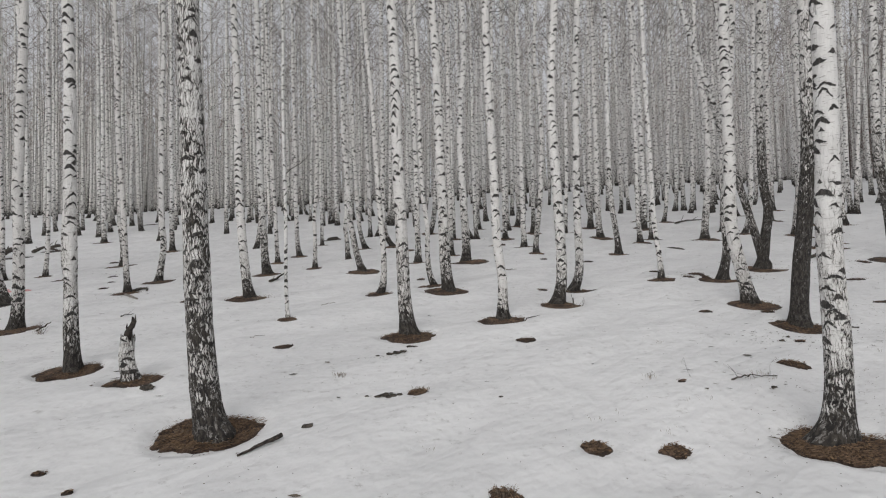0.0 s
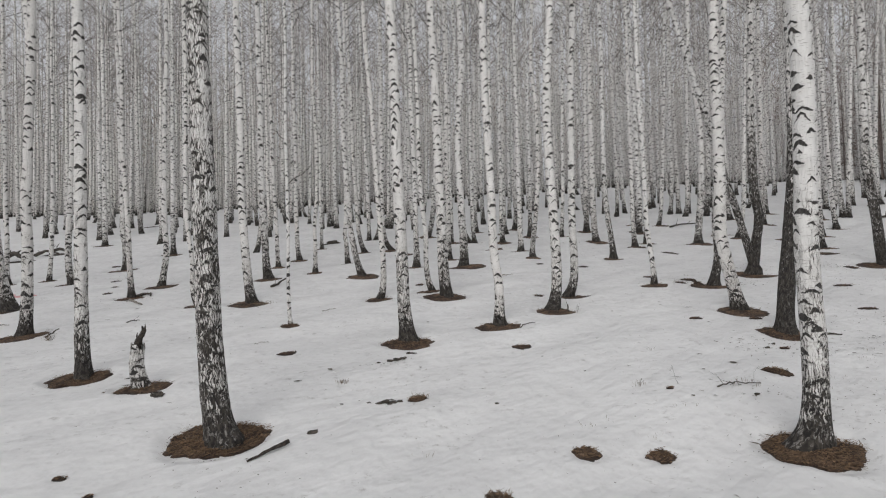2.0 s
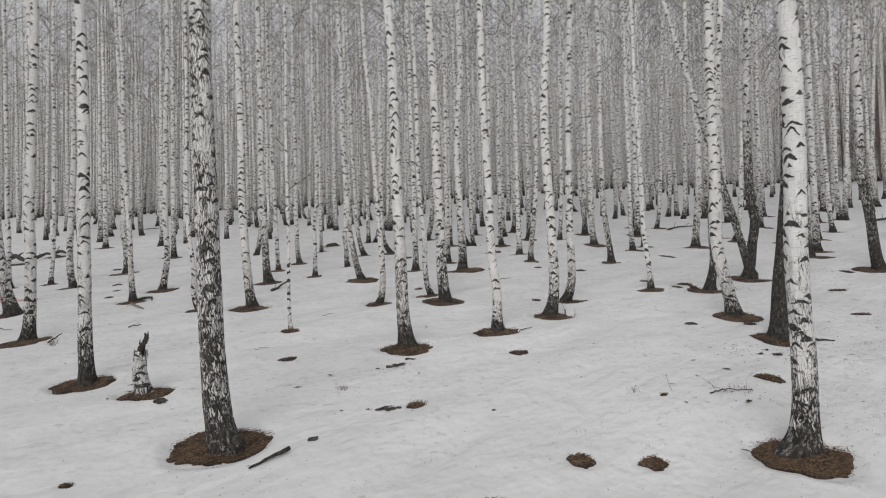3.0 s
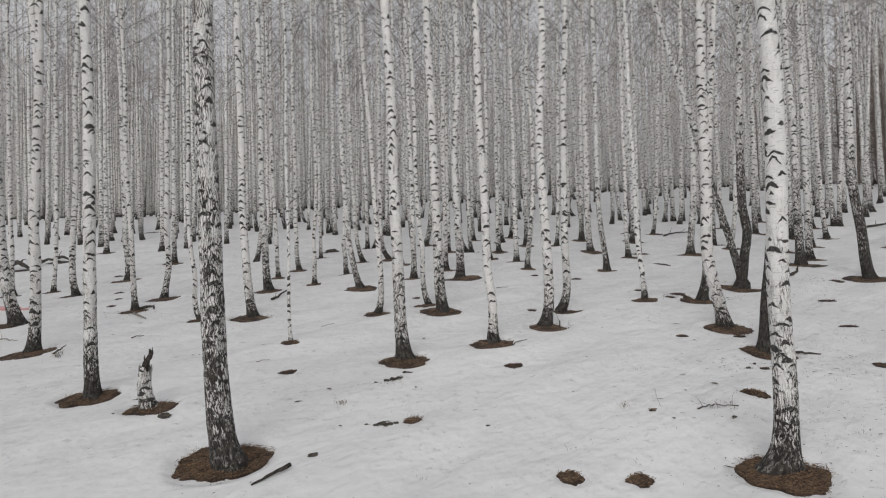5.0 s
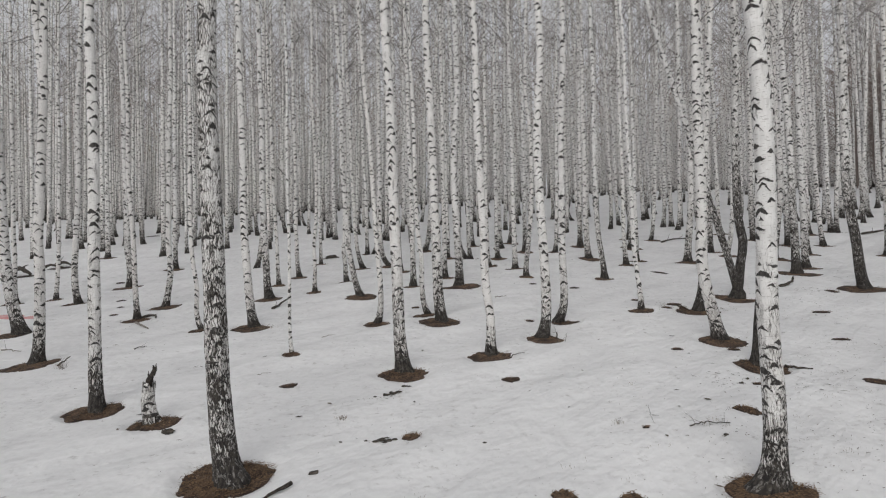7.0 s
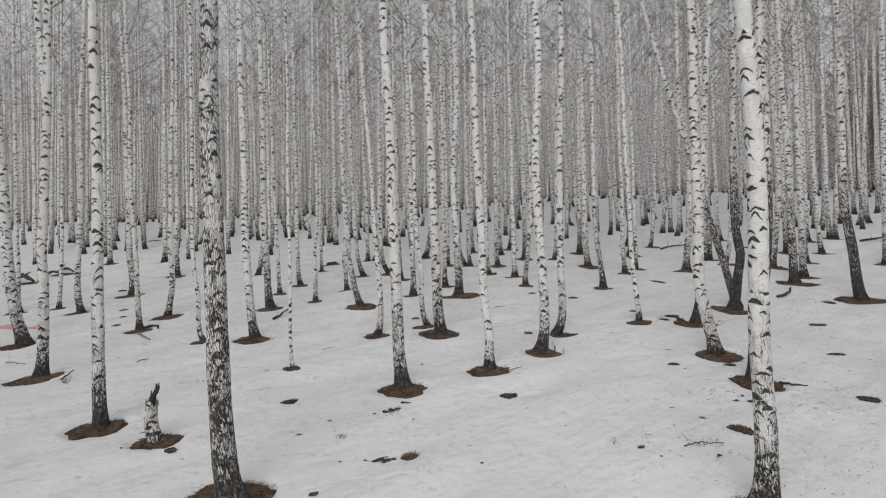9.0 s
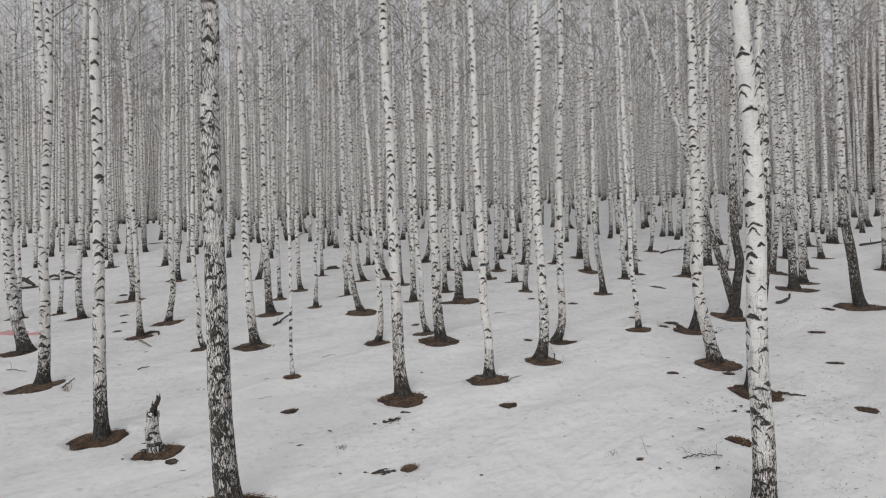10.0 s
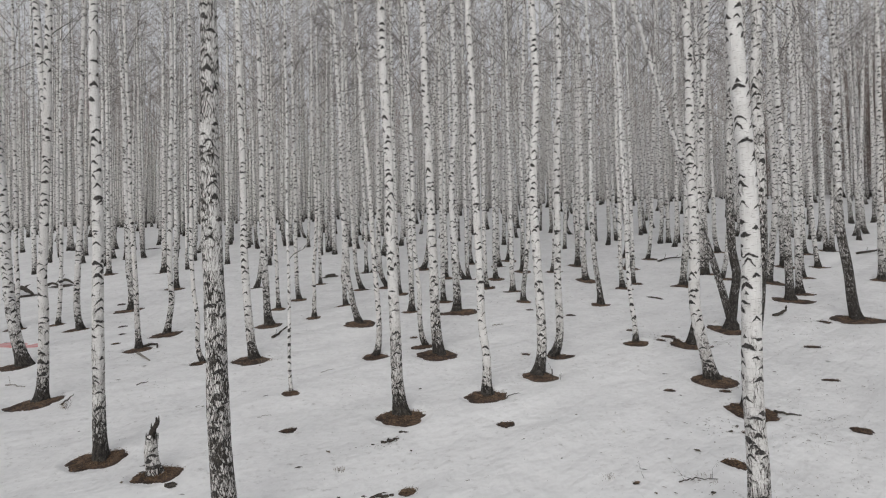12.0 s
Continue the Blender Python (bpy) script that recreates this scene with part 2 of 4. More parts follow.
BARK, SNOW, LITTER = birch_bark(), snow_cover(), litter_cover()
TWIG = twig_bark("grey_twigs", (0.07, 0.059, 0.054), (0.50, 0.465, 0.45))
# same twigs in a browner copy; the far wood's darkness is put into the colour
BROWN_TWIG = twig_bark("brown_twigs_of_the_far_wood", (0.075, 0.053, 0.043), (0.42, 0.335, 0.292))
LEAVES = island_mix("dry_leaves", (0.06, 0.037, 0.025), (0.33, 0.21, 0.115))
DEADWOOD = plain_rough("weathered_dark_wood", (0.02, 0.018, 0.016), (0.10, 0.085, 0.07), 30.0)
GREYWOOD = plain_rough("weathered_grey_wood", (0.16, 0.145, 0.13), (0.34, 0.31, 0.28), 25.0)
SPLINTER = plain_rough("rotten_wood", (0.015, 0.013, 0.012), (0.07, 0.055, 0.045), 40.0)
CRUMBS = island_mix("bark_crumbs", (0.03, 0.025, 0.02), (0.16, 0.13, 0.10))
GRASS = island_mix("dry_grass", (0.085, 0.068, 0.052), (0.27, 0.215, 0.16))
STRAW = island_mix("dead_straw", (0.09, 0.052, 0.035), (0.30, 0.20, 0.125))

# ---- helpers for meshes ----
rng = np.random.default_rng(11)


def mesh_of(name, verts, faces, mat, smooth=True, bark=None):
    me = bpy.data.meshes.new(name)
    me.from_pydata(np.asarray(verts, dtype=float).tolist(), [], faces)
    me.materials.append(mat)
    if smooth:
        me.polygons.foreach_set("use_smooth", np.ones(len(me.polygons), dtype=bool))
    if bark is not None:
        uv, age = bark
        lay = me.uv_layers.new(name="bark_metres")
        lay.data.foreach_set("uv", np.asarray(uv, dtype=np.float32).ravel())
        at = me.attributes.new("bark_age", "FLOAT", "POINT")
        at.data.foreach_set("value", np.asarray(age, dtype=np.float32))
    me.update()
    return me


def part(name, me, parent, label=""):
    ob = new(name, me)
    ob.parent = parent
    return tagged(ob, label)


def tube(centres, radii, n, start=0):
    """Vertices and quads of a tube along centres."""
    c = np.asarray(centres, dtype=float)
    d = np.gradient(c, axis=0)
    d /= np.linalg.norm(d, axis=1)[:, None] + 1e-9
    ref = np.array([0.3, 0.1, 1.0]) if abs(d[:, 2]).mean() < 0.8 else np.array([1.0, 0.1, 0.0])
    a = np.cross(d, ref)
    a /= np.linalg.norm(a, axis=1)[:, None] + 1e-9
    b = np.cross(d, a)
    th = np.arange(n) * 2 * np.pi / n
    v = c[:, None] + np.asarray(radii)[:, None, None] * (a[:, None] * np.cos(th)[None, :, None] + b[:, None] * np.sin(th)[None, :, None])
    k = len(c)
    f = [(start + i * n + j, start + i * n + (j + 1) % n, start + (i + 1) * n + (j + 1) % n, start + (i + 1) * n + j) for i in range(k - 1) for j in range(n)]
    return v.reshape(-1, 3), f


# ---- ground ----
def land(x, y):
    """The hillside without its snow relief; it levels off far up the slope."""
    x = np.asarray(x)
    x, y = np.where(x < 11, 34 * np.tanh(x / 34), 10.63 + 4 * np.tanh((x - 11) / 6)), np.where(np.asarray(y) < 32, y, 32 + 28 * np.tanh((np.asarray(y) - 32) / 28))
    return -0.631 + 0.0047 * x + 0.1406 * y + 0.00075 * x * y + 0.00187 * y * y + 0.00047 * x * x - 0.0000166 * y ** 3 - 0.11 * np.exp(-((x - 2.9) / 2.8) ** 2 - ((y - 4.6) / 1.3) ** 2)


WAVES = [(rng.uniform(0, 6.28), rng.uniform(0.8, 9.0), rng.normal(2.3, 0.35)) for _ in range(26)]
HOLLOWS = []


def snow_z(x, y):
    x, y = np.asarray(x, dtype=float), np.asarray(y, dtype=float)
    z = land(x, y)
    for p, f, a in WAVES:
        z = z + 0.017 / f ** 0.8 * np.sin(f * (math.cos(a) * x + math.sin(a) * y) + p)
    for hx, hy, rx, ry, deep, turn in HOLLOWS:
        near = (abs(x - hx) < rx * 1.8) & (abs(y - hy) < rx * 1.8)
        if near.any():
            ex, ey = (x - hx) * math.cos(turn) + (y - hy) * math.sin(turn), (y - hy) * math.cos(turn) - (x - hx) * math.sin(turn)
            e = np.clip((1.32 - np.hypot(ex / rx, ey / ry)) / 0.36, 0, 1)
            z = z - near * deep * e * e * (3 - 2 * e)
    return z


def litter(x, y, rx, ry, label, leaves=0, deep=0.05, name="leaf_litter"):
    """A melted hollow with brown litter in it, wider across the slope, turned to fit the camera's view."""
    turn = max(-0.45, min(0.45, -0.055 * x)) + rng.normal(0, 0.08)
    HOLLOWS.append((x, y, rx, ry, deep, turn))
    WAITING.append((x, y, rx, ry, label, leaves, name, turn))


WAITING = []


def lay_litter():
    """Outline ragged and pointed at the ends; wet along the rim, its shade painted in too; straws and leaves on top,
    some across the edge.
    """
    for x, y, rx, ry, label, leaves, name, turn in WAITING:
        n, m = (64, 8) if y < 10 else (36, 5)
        th = np.arange(n) * 2 * np.pi / n
        ct, st = math.cos(turn), math.sin(turn)
        edge = 0.95 + (0.07 * np.cos(th) ** 4 if rx > 0.25 else 0) + sum(rng.normal(0, 0.12 / q ** 0.95) * np.cos(q * th + rng.uniform(0, 6.28)) for q in range(2, 19))
        if rx < 0.25:  # scraps and thaw spots are more torn
            edge = 0.9 + sum(rng.normal(0, (0.12 if leaves > 30 else 0.20) / q ** 0.8) * np.cos(q * th + rng.uniform(0, 6.28)) for q in range(2, 16))
        edge = np.clip(edge, 0.6 if rx > 0.25 else 0.3, 1.2 if rx > 0.25 else 1.5)
        vs, fs = [(x, y, float(snow_z(x, y)) + 0.03)], []
        for i in range(1, m + 1):
            q = i / m
            ax, ay = rx * q * edge * np.cos(th), ry * q * edge * np.sin(th)
            px, py = x + ax * ct - ay * st, y + ax * st + ay * ct
            pz = snow_z(px, py) + 0.012 + 0.02 * (1 - q) + rng.normal(0, 0.006, n) * (q < 1) - 0.016 * (q == 1)
            vs += list(zip(px, py, pz))
        fs += [(0, 1 + j, 1 + (j + 1) % n) for j in range(n)]
        fs += [(1 + i * n + j, 1 + (i + 1) * n + j, 1 + (i + 1) * n + (j + 1) % n, 1 + i * n + (j + 1) % n) for i in range(m - 1) for j in range(n)]
        vs = np.array(vs) - (x, y, 0)
        me = mesh_of(name, vs, fs, LITTER)
        # wetness and painted shade in one value; bare patches darker throughout
        rim_tone = me.attributes.new("wet_and_shade", "FLOAT", "POINT")
        rim_tone.data.foreach_set("value", np.array([0.5] + [(0.85 if leaves < 1 else 0.55 * (leaves < 30)) * (name == "thaw_patch") + (0.35 * (rx > 0.3) * (i < 2)) + (i / m) ** 5 for i in range(1, m + 1) for _ in range(n)], dtype=np.float32))
        ob = new(name, me)
        ob.location = (x, y, 0)
        tagged(ob, label, "leaf litter", "litter in the melted hollows")
        if leaves:
            lv, lf = [], []
            for _ in range(leaves):
                a = rng.uniform(0, 6.28)
                q = math.sqrt(rng.uniform(0, 1)) * 0.95 * edge[int(a / 6.2832 * n) % n]
                ax, ay = rx * q * math.cos(a), ry * q * math.sin(a)
                cx, cy = ax * ct - ay * st, ax * st + ay * ct
                cz = float(snow_z(x + cx, y + cy)) + 0.02 + 0.02 * (1 - q)
                s, b, c = rng.uniform(0.010, 0.024), rng.uniform(0, 6.28), rng.uniform(-0.3, 0.45)
                dx, dy = math.cos(b), math.sin(b)
                w = 0.62
                i = len(lv)
                lv += [(cx - dx * s, cy - dy * s, cz), (cx - dy * s * w, cy + dx * s * w, cz + s * c), (cx + dx * s, cy + dy * s, cz + s * 0.4 * c), (cx + dy * s * w, cy - dx * s * w, cz + s * 0.7 * abs(c))]
                lf += [(i, i + 1, i + 2), (i, i + 2, i + 3)]
            lo = part("leaves", mesh_of("leaves", lv, lf, LEAVES, False), ob, "loose curled brown birch leaves")
            tagged(lo, kind="stuff")
        straws = int(leaves * 0.9) if leaves else (60 if y < 14 else 0)
        if straws:
            lv, lf = [], []
            for _ in range(straws):
                a = rng.uniform(0, 6.28)
                q = math.sqrt(rng.uniform(0, 1)) * 1.0 * edge[int(a / 6.2832 * n) % n]
                ax, ay = rx * q * math.cos(a), ry * q * math.sin(a)
                cx, cy = ax * ct - ay * st, ax * st + ay * ct
                cz = float(snow_z(x + cx, y + cy)) + 0.024
                l, w, b = rng.uniform(0.02, 0.06) * (0.6 + rx), rng.uniform(0.0012, 0.003), rng.normal(0.1, 0.8)
                dx, dy, i = math.cos(b), math.sin(b), len(lv)
                up = rng.uniform(-0.1, 0.5) * l
                lv += [(cx - dx * l - dy * w, cy - dy * l + dx * w, cz), (cx - dx * l + dy * w, cy - dy * l - dx * w, cz + w), (cx + dx * l + dy * w, cy + dy * l - dx * w, cz + up), (cx + dx * l - dy * w, cy + dy * l + dx * w, cz + up + w)]
                lf += [(i, i + 1, i + 2, i + 3)]
            lo = part("straws", mesh_of("straws", lv, lf, STRAW, False), ob, "flattened dead grass straws")
            tagged(lo, kind="stuff")


# ---- birches ----
def trunk_mesh(r, lean, sweep, bow, bark, height, sides, fine, lean_y=0.0, z0=0.0, foot=True, tall=0.9, root=None, dark=1.0, butt=0.5, kink=None, fade=1.0):
    """A birch stem: pistol-butted foot with root flare, bowed and tapered upward. tall: how high the dark foot reaches."""
    low = [-0.25, -0.08, 0.0, 0.04, 0.09, 0.16, 0.25, 0.37, 0.5, 0.7, 0.9] if foot else [0.0, 0.3, 0.6, 0.9]
    z = np.array(low + list(np.arange(1.15, 7.0, 0.3 if fine else 0.9)) + list(np.linspace(7.2, height, 9 if fine else 5)))
    if fine == 2:
        z = np.array([-0.25, -0.08] + list(np.arange(0.0, 6.6, 0.055)) + list(np.linspace(6.7, height, 14)))
    if fine is None:
        z = np.array([-0.25, 0.0, 0.15, 0.4, 0.9, 2.0, 4.0, 6.5, 9.5, 13.0, height])
    zz = np.maximum(z, 0)
    ph = rng.uniform(0, 6.28, 6)
    wob = 0.012 * np.sin(zz * 1.7 + ph[0]) * np.minimum(zz, 1) * (zz < 7)
    cx = lean * zz + sweep * (1 - np.exp(-zz / butt)) + bow * np.sin(np.pi * np.minimum(zz, 6) / 6) + wob
    if kink:
        cx = cx + kink[1] * np.exp(-(((zz - kink[0]) / kink[2]) ** 2)) * np.minimum(1, zz / 0.3)
    cy = lean_y * zz + 0.012 * np.sin(zz * 1.3 + ph[1]) * np.minimum(zz, 1) * (zz < 7)
    taper = np.clip(1 - zz / height, 0.0, 1) ** 0.75 * 1.02
    rad = r * np.maximum(taper, 0.04)
    th = np.arange(sides) * 2 * np.pi / sides + np.pi / 2
    flare = 0.40 * np.exp(-zz / 0.13) + 0.14 * np.exp(-zz / 0.5) if foot else 0 * zz
    lobes = np.cos(3 * th + ph[2]) * 0.5 + np.cos(2 * th + ph[3]) * 0.35 + np.cos(5 * th + ph[4]) * 0.3
    flare = flare * (0.55 if root else 1.0)
    rr = rad[:, None] * (1 + flare[:, None] * (1 + 0.75 * lobes[None]) + 0.02 * np.sin(zz[:, None] * 6 + 2 * th[None] + ph[5]))
    if fine == 2:
        rough = rng.normal(0, 0.020, rr.shape)
        rr = rr * (1 + 0.5 * rough + 0.25 * (np.roll(rough, 1, 0) + np.roll(rough, 2, 0)))
    if root:
        rr = rr + rad[:, None] * root[1] * np.exp(-zz / 0.16)[:, None] * np.clip(np.cos(th - root[0]), 0, 1)[None] ** 3
    v = np.stack([cx[:, None] + rr * np.cos(th), cy[:, None] + rr * np.sin(th), z[:, None] + z0 + 0 * rr], -1).reshape(-1, 3)
    k, n = len(z), sides
    f = [(i * n + j, i * n + (j + 1) % n, (i + 1) * n + (j + 1) % n, (i + 1) * n + j) for i in range(k - 1) for j in range(n)]
    su, sv = rng.uniform(0, 50, 2)
    uv = []
    for i in range(k - 1):
        for j in range(n):
            a, b = j / n * 2 * np.pi * r + su, (j + 1) / n * 2 * np.pi * r + su
            uv += [(a, z[i] + sv), (b, z[i] + sv), (b, z[i + 1] + sv), (a, z[i + 1] + sv)]
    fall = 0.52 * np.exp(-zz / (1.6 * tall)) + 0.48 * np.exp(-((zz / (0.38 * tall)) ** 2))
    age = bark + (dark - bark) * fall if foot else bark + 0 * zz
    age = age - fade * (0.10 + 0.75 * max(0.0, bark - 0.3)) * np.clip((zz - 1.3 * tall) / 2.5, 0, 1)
    return v, f, uv, np.repeat(age, n), (cx, cy, z)


def crown_mesh(primaries, twigs, length, thick, seed, segs=3, twig_segs=2):
    """Bare limbs and hanging twigs round a stem that runs up the z axis."""
    g = np.random.default_rng(seed)
    vs, fs = [], []

    def add(c, rad):
        v, f = tube(c, rad, 3, sum(len(q) for q in vs))
        vs.append(v)
        fs.extend(f)

    for i in range(primaries):
        h = length * (i + g.uniform(0, 1)) / primaries
        az = g.uniform(0, 6.28)
        ln = (0.5 + 1.9 * (1 - h / length) ** 0.8) * g.uniform(0.55, 1.1)
        up = g.uniform(0.7, 1.5)
        t = np.linspace(0, 1, segs + 1)
        out, rise = ln * t * 0.75, ln * (up * t - 0.35 * t * t)
        c = np.stack([out * math.cos(az), out * math.sin(az), h + rise], 1) + g.normal(0, 0.06, (segs + 1, 3)) * t[:, None]
        add(c, thick * 2.0 * (1 - 0.7 * t))
        for _ in range(twigs):
            q = g.uniform(0.25, 1.0)
            p = np.array([np.interp(q, t, c[:, a]) for a in range(3)])
            a2, tl = az + g.normal(0, 0.9), g.uniform(0.3, 0.95)
            e = np.array([math.cos(a2) * tl * 0.6, math.sin(a2) * tl * 0.6, tl * g.uniform(-0.5, 0.7)])
            if twig_segs == 1:
                add(np.array([p, p + e]), np.array([thick, thick * 0.4]))
                continue
            add(np.array([p, p + e * 0.5 + (0, 0, 0.06 * tl), p + e - (0, 0, 0.12 * tl)]), np.array([thick, thick * 0.7, thick * 0.35]))
    return np.concatenate(vs), fs


CROWNS = [mesh_of("crown", *crown_mesh(30, 14, 10.0, 0.0036, 40 + s, 2, 1), TWIG, False) for s in range(6)]
LIGHT_CROWNS = [mesh_of("crown", *crown_mesh(24, 11, 10.0, 0.0048, 60 + s, 2, 1), TWIG, False) for s in range(6)]
TREES = []


def birch(x, y, r, lean, sweep, bow, bark, label="", ring=None, leaves=0, lean_y=0.0, tall=0.5, limbs=(), stems=(), root=None, dark=1.0, back=-0.13, aside=0.0, butt=0.5, kink=None, fade=1.0):
    if not label:
        size = "thin young" if r < 0.062 else "stout" if r > 0.115 else "slender"
        skin = "dark fissured bark" if bark > 0.36 else "dark-flecked white bark" if bark > 0.22 else "clean white bark"
        form = "leaning over the snow" if abs(lean) > 0.045 else "foot curving out of snow" if abs(sweep) > 0.13 else "straight in the snow"
        label = size + " birch with " + skin + ", " + form
    TREES.append((x, y, r, lean, sweep, bow, bark, label, lean_y, tall, limbs, stems, root, dark, butt, kink, fade))
    if y < 24:
        q = 0.07 + 3.3 * r if ring is None else ring
        litter(x + 0.12 * sweep + aside, y + back, q, q * (0.84 if leaves >= 500 else 0.78), "ring of wet brown leaf litter melted round a birch foot", leaves, min(0.05, 0.14 * q))


def plant_birches():
    for x, y, r, lean, sweep, bow, bark, label, lean_y, tall, limbs, stems, root, dark, butt, kink, fade in TREES:
        height = rng.uniform(18.5, 22.0) * (0.62 + 0.38 * min(1.0, r / 0.09))
        base = float(land(x, y)) - 0.03
        tree = new("birch_tree")
        tree.location = (x, y, base)
        tagged(tree, label, "birch tree", "birches of the wood")
        near = y < 12.5
        v, f, uv, age, mid = trunk_mesh(r if y < 6 else 0.92 * r, lean, sweep, bow, bark, height, 34 if y < 9.2 else 22 if near else (12 if y < 24 else 8), 2 if y < 9.2 else y < 24, lean_y, tall=tall, root=root, dark=dark, butt=butt, kink=kink, fade=fade)
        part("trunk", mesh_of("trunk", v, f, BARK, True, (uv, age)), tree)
        start = height * (rng.uniform(0.36, 0.46) if y < 12 else rng.uniform(0.27, 0.42))
        cr = part("crown", (CROWNS if y < 15 else LIGHT_CROWNS)[int(rng.integers(6))], tree, "bare grey-brown limbs and fine twigs")
        fx, fy = np.interp(start, mid[2], mid[0]), np.interp(start, mid[2], mid[1])
        tilt = Vector((lean, lean_y, 1)).to_track_quat("Z", "Y").to_matrix().to_4x4()
        s = (height - start) / 10.5
        cr.matrix_local = Matrix.Translation((fx, fy, start)) @ tilt @ Matrix.Rotation(rng.uniform(0, 6.28), 4, "Z") @ Matrix.Diagonal((s, s, s, 1))
        for sz, sl, sr, sb in stems:
            sx = float(np.interp(sz, mid[2], mid[0]))
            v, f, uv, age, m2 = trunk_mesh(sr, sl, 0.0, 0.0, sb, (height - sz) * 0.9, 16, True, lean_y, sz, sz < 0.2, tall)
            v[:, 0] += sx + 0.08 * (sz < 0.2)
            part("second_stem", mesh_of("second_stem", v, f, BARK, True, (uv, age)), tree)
        for hz, az, ln, up in limbs:
            bx, by = np.interp(hz, mid[2], mid[0]), np.interp(hz, mid[2], mid[1])
            t = np.linspace(0, 1, 6)
            c = np.stack([bx + math.cos(az) * ln * t, by + math.sin(az) * ln * t, hz + up * ln * t + 0.1 * ln * t * t + 0.03 * np.sin(t * 7 + az)], 1)
            bv, bf = tube(c, 0.011 * (1.15 - t) * (0.5 + 0.5 * ln), 6)
            limb = part("branch", mesh_of("branch", bv, bf, DEADWOOD), tree, "thin dark dead side branch")
            for q, side in ((0.45, 0.9), (0.62, -0.7), (0.75, 0.8), (0.88, -0.6)):
                p = c[int(q * 5)]
                e = p + np.array([math.cos(az + side), math.sin(az + side), 0.9]) * ln * 0.32 * (1.2 - q)
                w, g = tube(np.array([p, (p + e) / 2 + (0, 0, 0.02), e]), [0.005, 0.004, 0.002], 4)
                part("twig", mesh_of("twig", w, g, DEADWOOD), limb)


birch(-2.44, 5.46, 0.134, -0.025, -0.04, -0.04, 0.50, label="stout birch with dark fissured bark and flared foot, in snow", leaves=900, tall=0.85, root=(-0.5, 0.9), dark=0.84, back=0.02, butt=0.35, ring=0.515, aside=-0.02, fade=0.35)
birch(3.70, 5.02, 0.113, -0.010, 0.03, 0.04, 0.15, label="birch with clean white upper bark and dark cracked foot", leaves=850, tall=1.45, root=(3.3, 1.8), dark=0.82, kink=(1.9, -0.030, 0.80), ring=0.45, aside=-0.12, back=-0.12)
birch(5.62, 8.33, 0.131, 0.060, -0.05, 0.14, 0.85, label="dark-barked birch curving up from a brown litter ring", leaves=150, tall=1.3, butt=0.35, ring=0.43, aside=-0.06)
birch(-5.24, 7.45, 0.098, -0.005, -0.06, 0.03, 0.15, leaves=200, tall=1.2, ring=0.40, aside=-0.02, back=-0.06)
birch(-7.91, 9.73, 0.102, 0.012, 0.07, -0.04, 0.15, label="white birch forking into two stems overhead", stems=((5.35, -0.085, 0.075, 0.15),), limbs=((7.4, 0.1, 0.7, 0.8),), tall=0.85, butt=0.35, kink=(2.5, -0.042, 0.45), ring=0.49, aside=-0.03)
birch(-9.96, 11.98, 0.131, -0.062, -0.33, -0.01, 0.15, tall=0.85, butt=0.70, ring=0.37, aside=-0.12)
birch(-0.57, 8.67, 0.113, -0.016, -0.12, 0.04, 0.18, label="white birch with dark chevron marks on litter ring", leaves=200, tall=1.0, limbs=((5.7, 3.1, 0.35, 0.4),), ring=0.45, aside=-0.01)
birch(1.05, 9.40, 0.089, -0.017, -0.07, -0.00, 0.1, limbs=((6.9, 0.2, 0.4, 0.6), (5.5, 0.1, 0.45, 0.3)), tall=0.42, butt=1.00, kink=(0.7, 0.060, 0.45), ring=0.42, aside=-0.02)
birch(2.22, 10.29, 0.108, -0.021, 0.25, -0.17, 0.15, limbs=((7.2, 0.2, 0.7, 1.0), (5.2, 3.0, 0.3, 0.5)), tall=0.8, ring=0.39, aside=-0.02)
birch(2.82, 11.47, 0.093, 0.017, 0.20, -0.09, 0.2, butt=0.25, ring=0.32, aside=0.10)
birch(0.14, 11.71, 0.130, -0.008, -0.17, 0.06, 0.2, limbs=((6.2, 2.8, 0.5, 1.2),), tall=0.95, butt=0.70, ring=0.51, aside=-0.05)
birch(-0.22, 12.36, 0.064, -0.024, -0.13, -0.03, 0.2, butt=0.25, kink=(1.4, 0.047, 0.45), ring=0.30, aside=-0.06)
birch(4.95, 11.96, 0.062, -0.038, 0.04, -0.08, 0.1, tall=0.4, butt=0.25, kink=(1.4, -0.028, 0.80), ring=0.31, aside=-0.04)
birch(5.63, 9.68, 0.121, -0.010, -0.18, -0.06, 0.1, label="white birch whose foot sweeps sideways out of the snow", limbs=((6.7, 0.1, 0.6, 0.9), (6.9, 3.0, 0.4, 0.7), (6.3, -0.3, 0.55, 0.9)), tall=0.55, butt=1.00, kink=(1.4, -0.092, 0.80), ring=0.46, aside=0.0)
birch(6.22, 11.71, 0.096, 0.078, 0.01, -0.01, 0.38, tall=1.0, butt=1.40, kink=(0.7, 0.069, 0.45), ring=0.41, aside=-0.12)
birch(7.62, 12.68, 0.118, 0.013, 0.21, -0.06, 0.72, label="dark twin-stemmed birch, stems parting near the ground", tall=1.4, stems=((0.12, -0.275, 0.09, 0.5),), butt=0.35, kink=(1.4, 0.120, 0.45), ring=0.48, aside=-0.06)
birch(11.39, 13.16, 0.130, -0.032, -0.07, -0.19, 0.66, label="leaning dark-barked birch with a broad litter ring", tall=1.0, butt=0.25, kink=(1.4, 0.069, 0.80), ring=0.62, aside=-0.08)
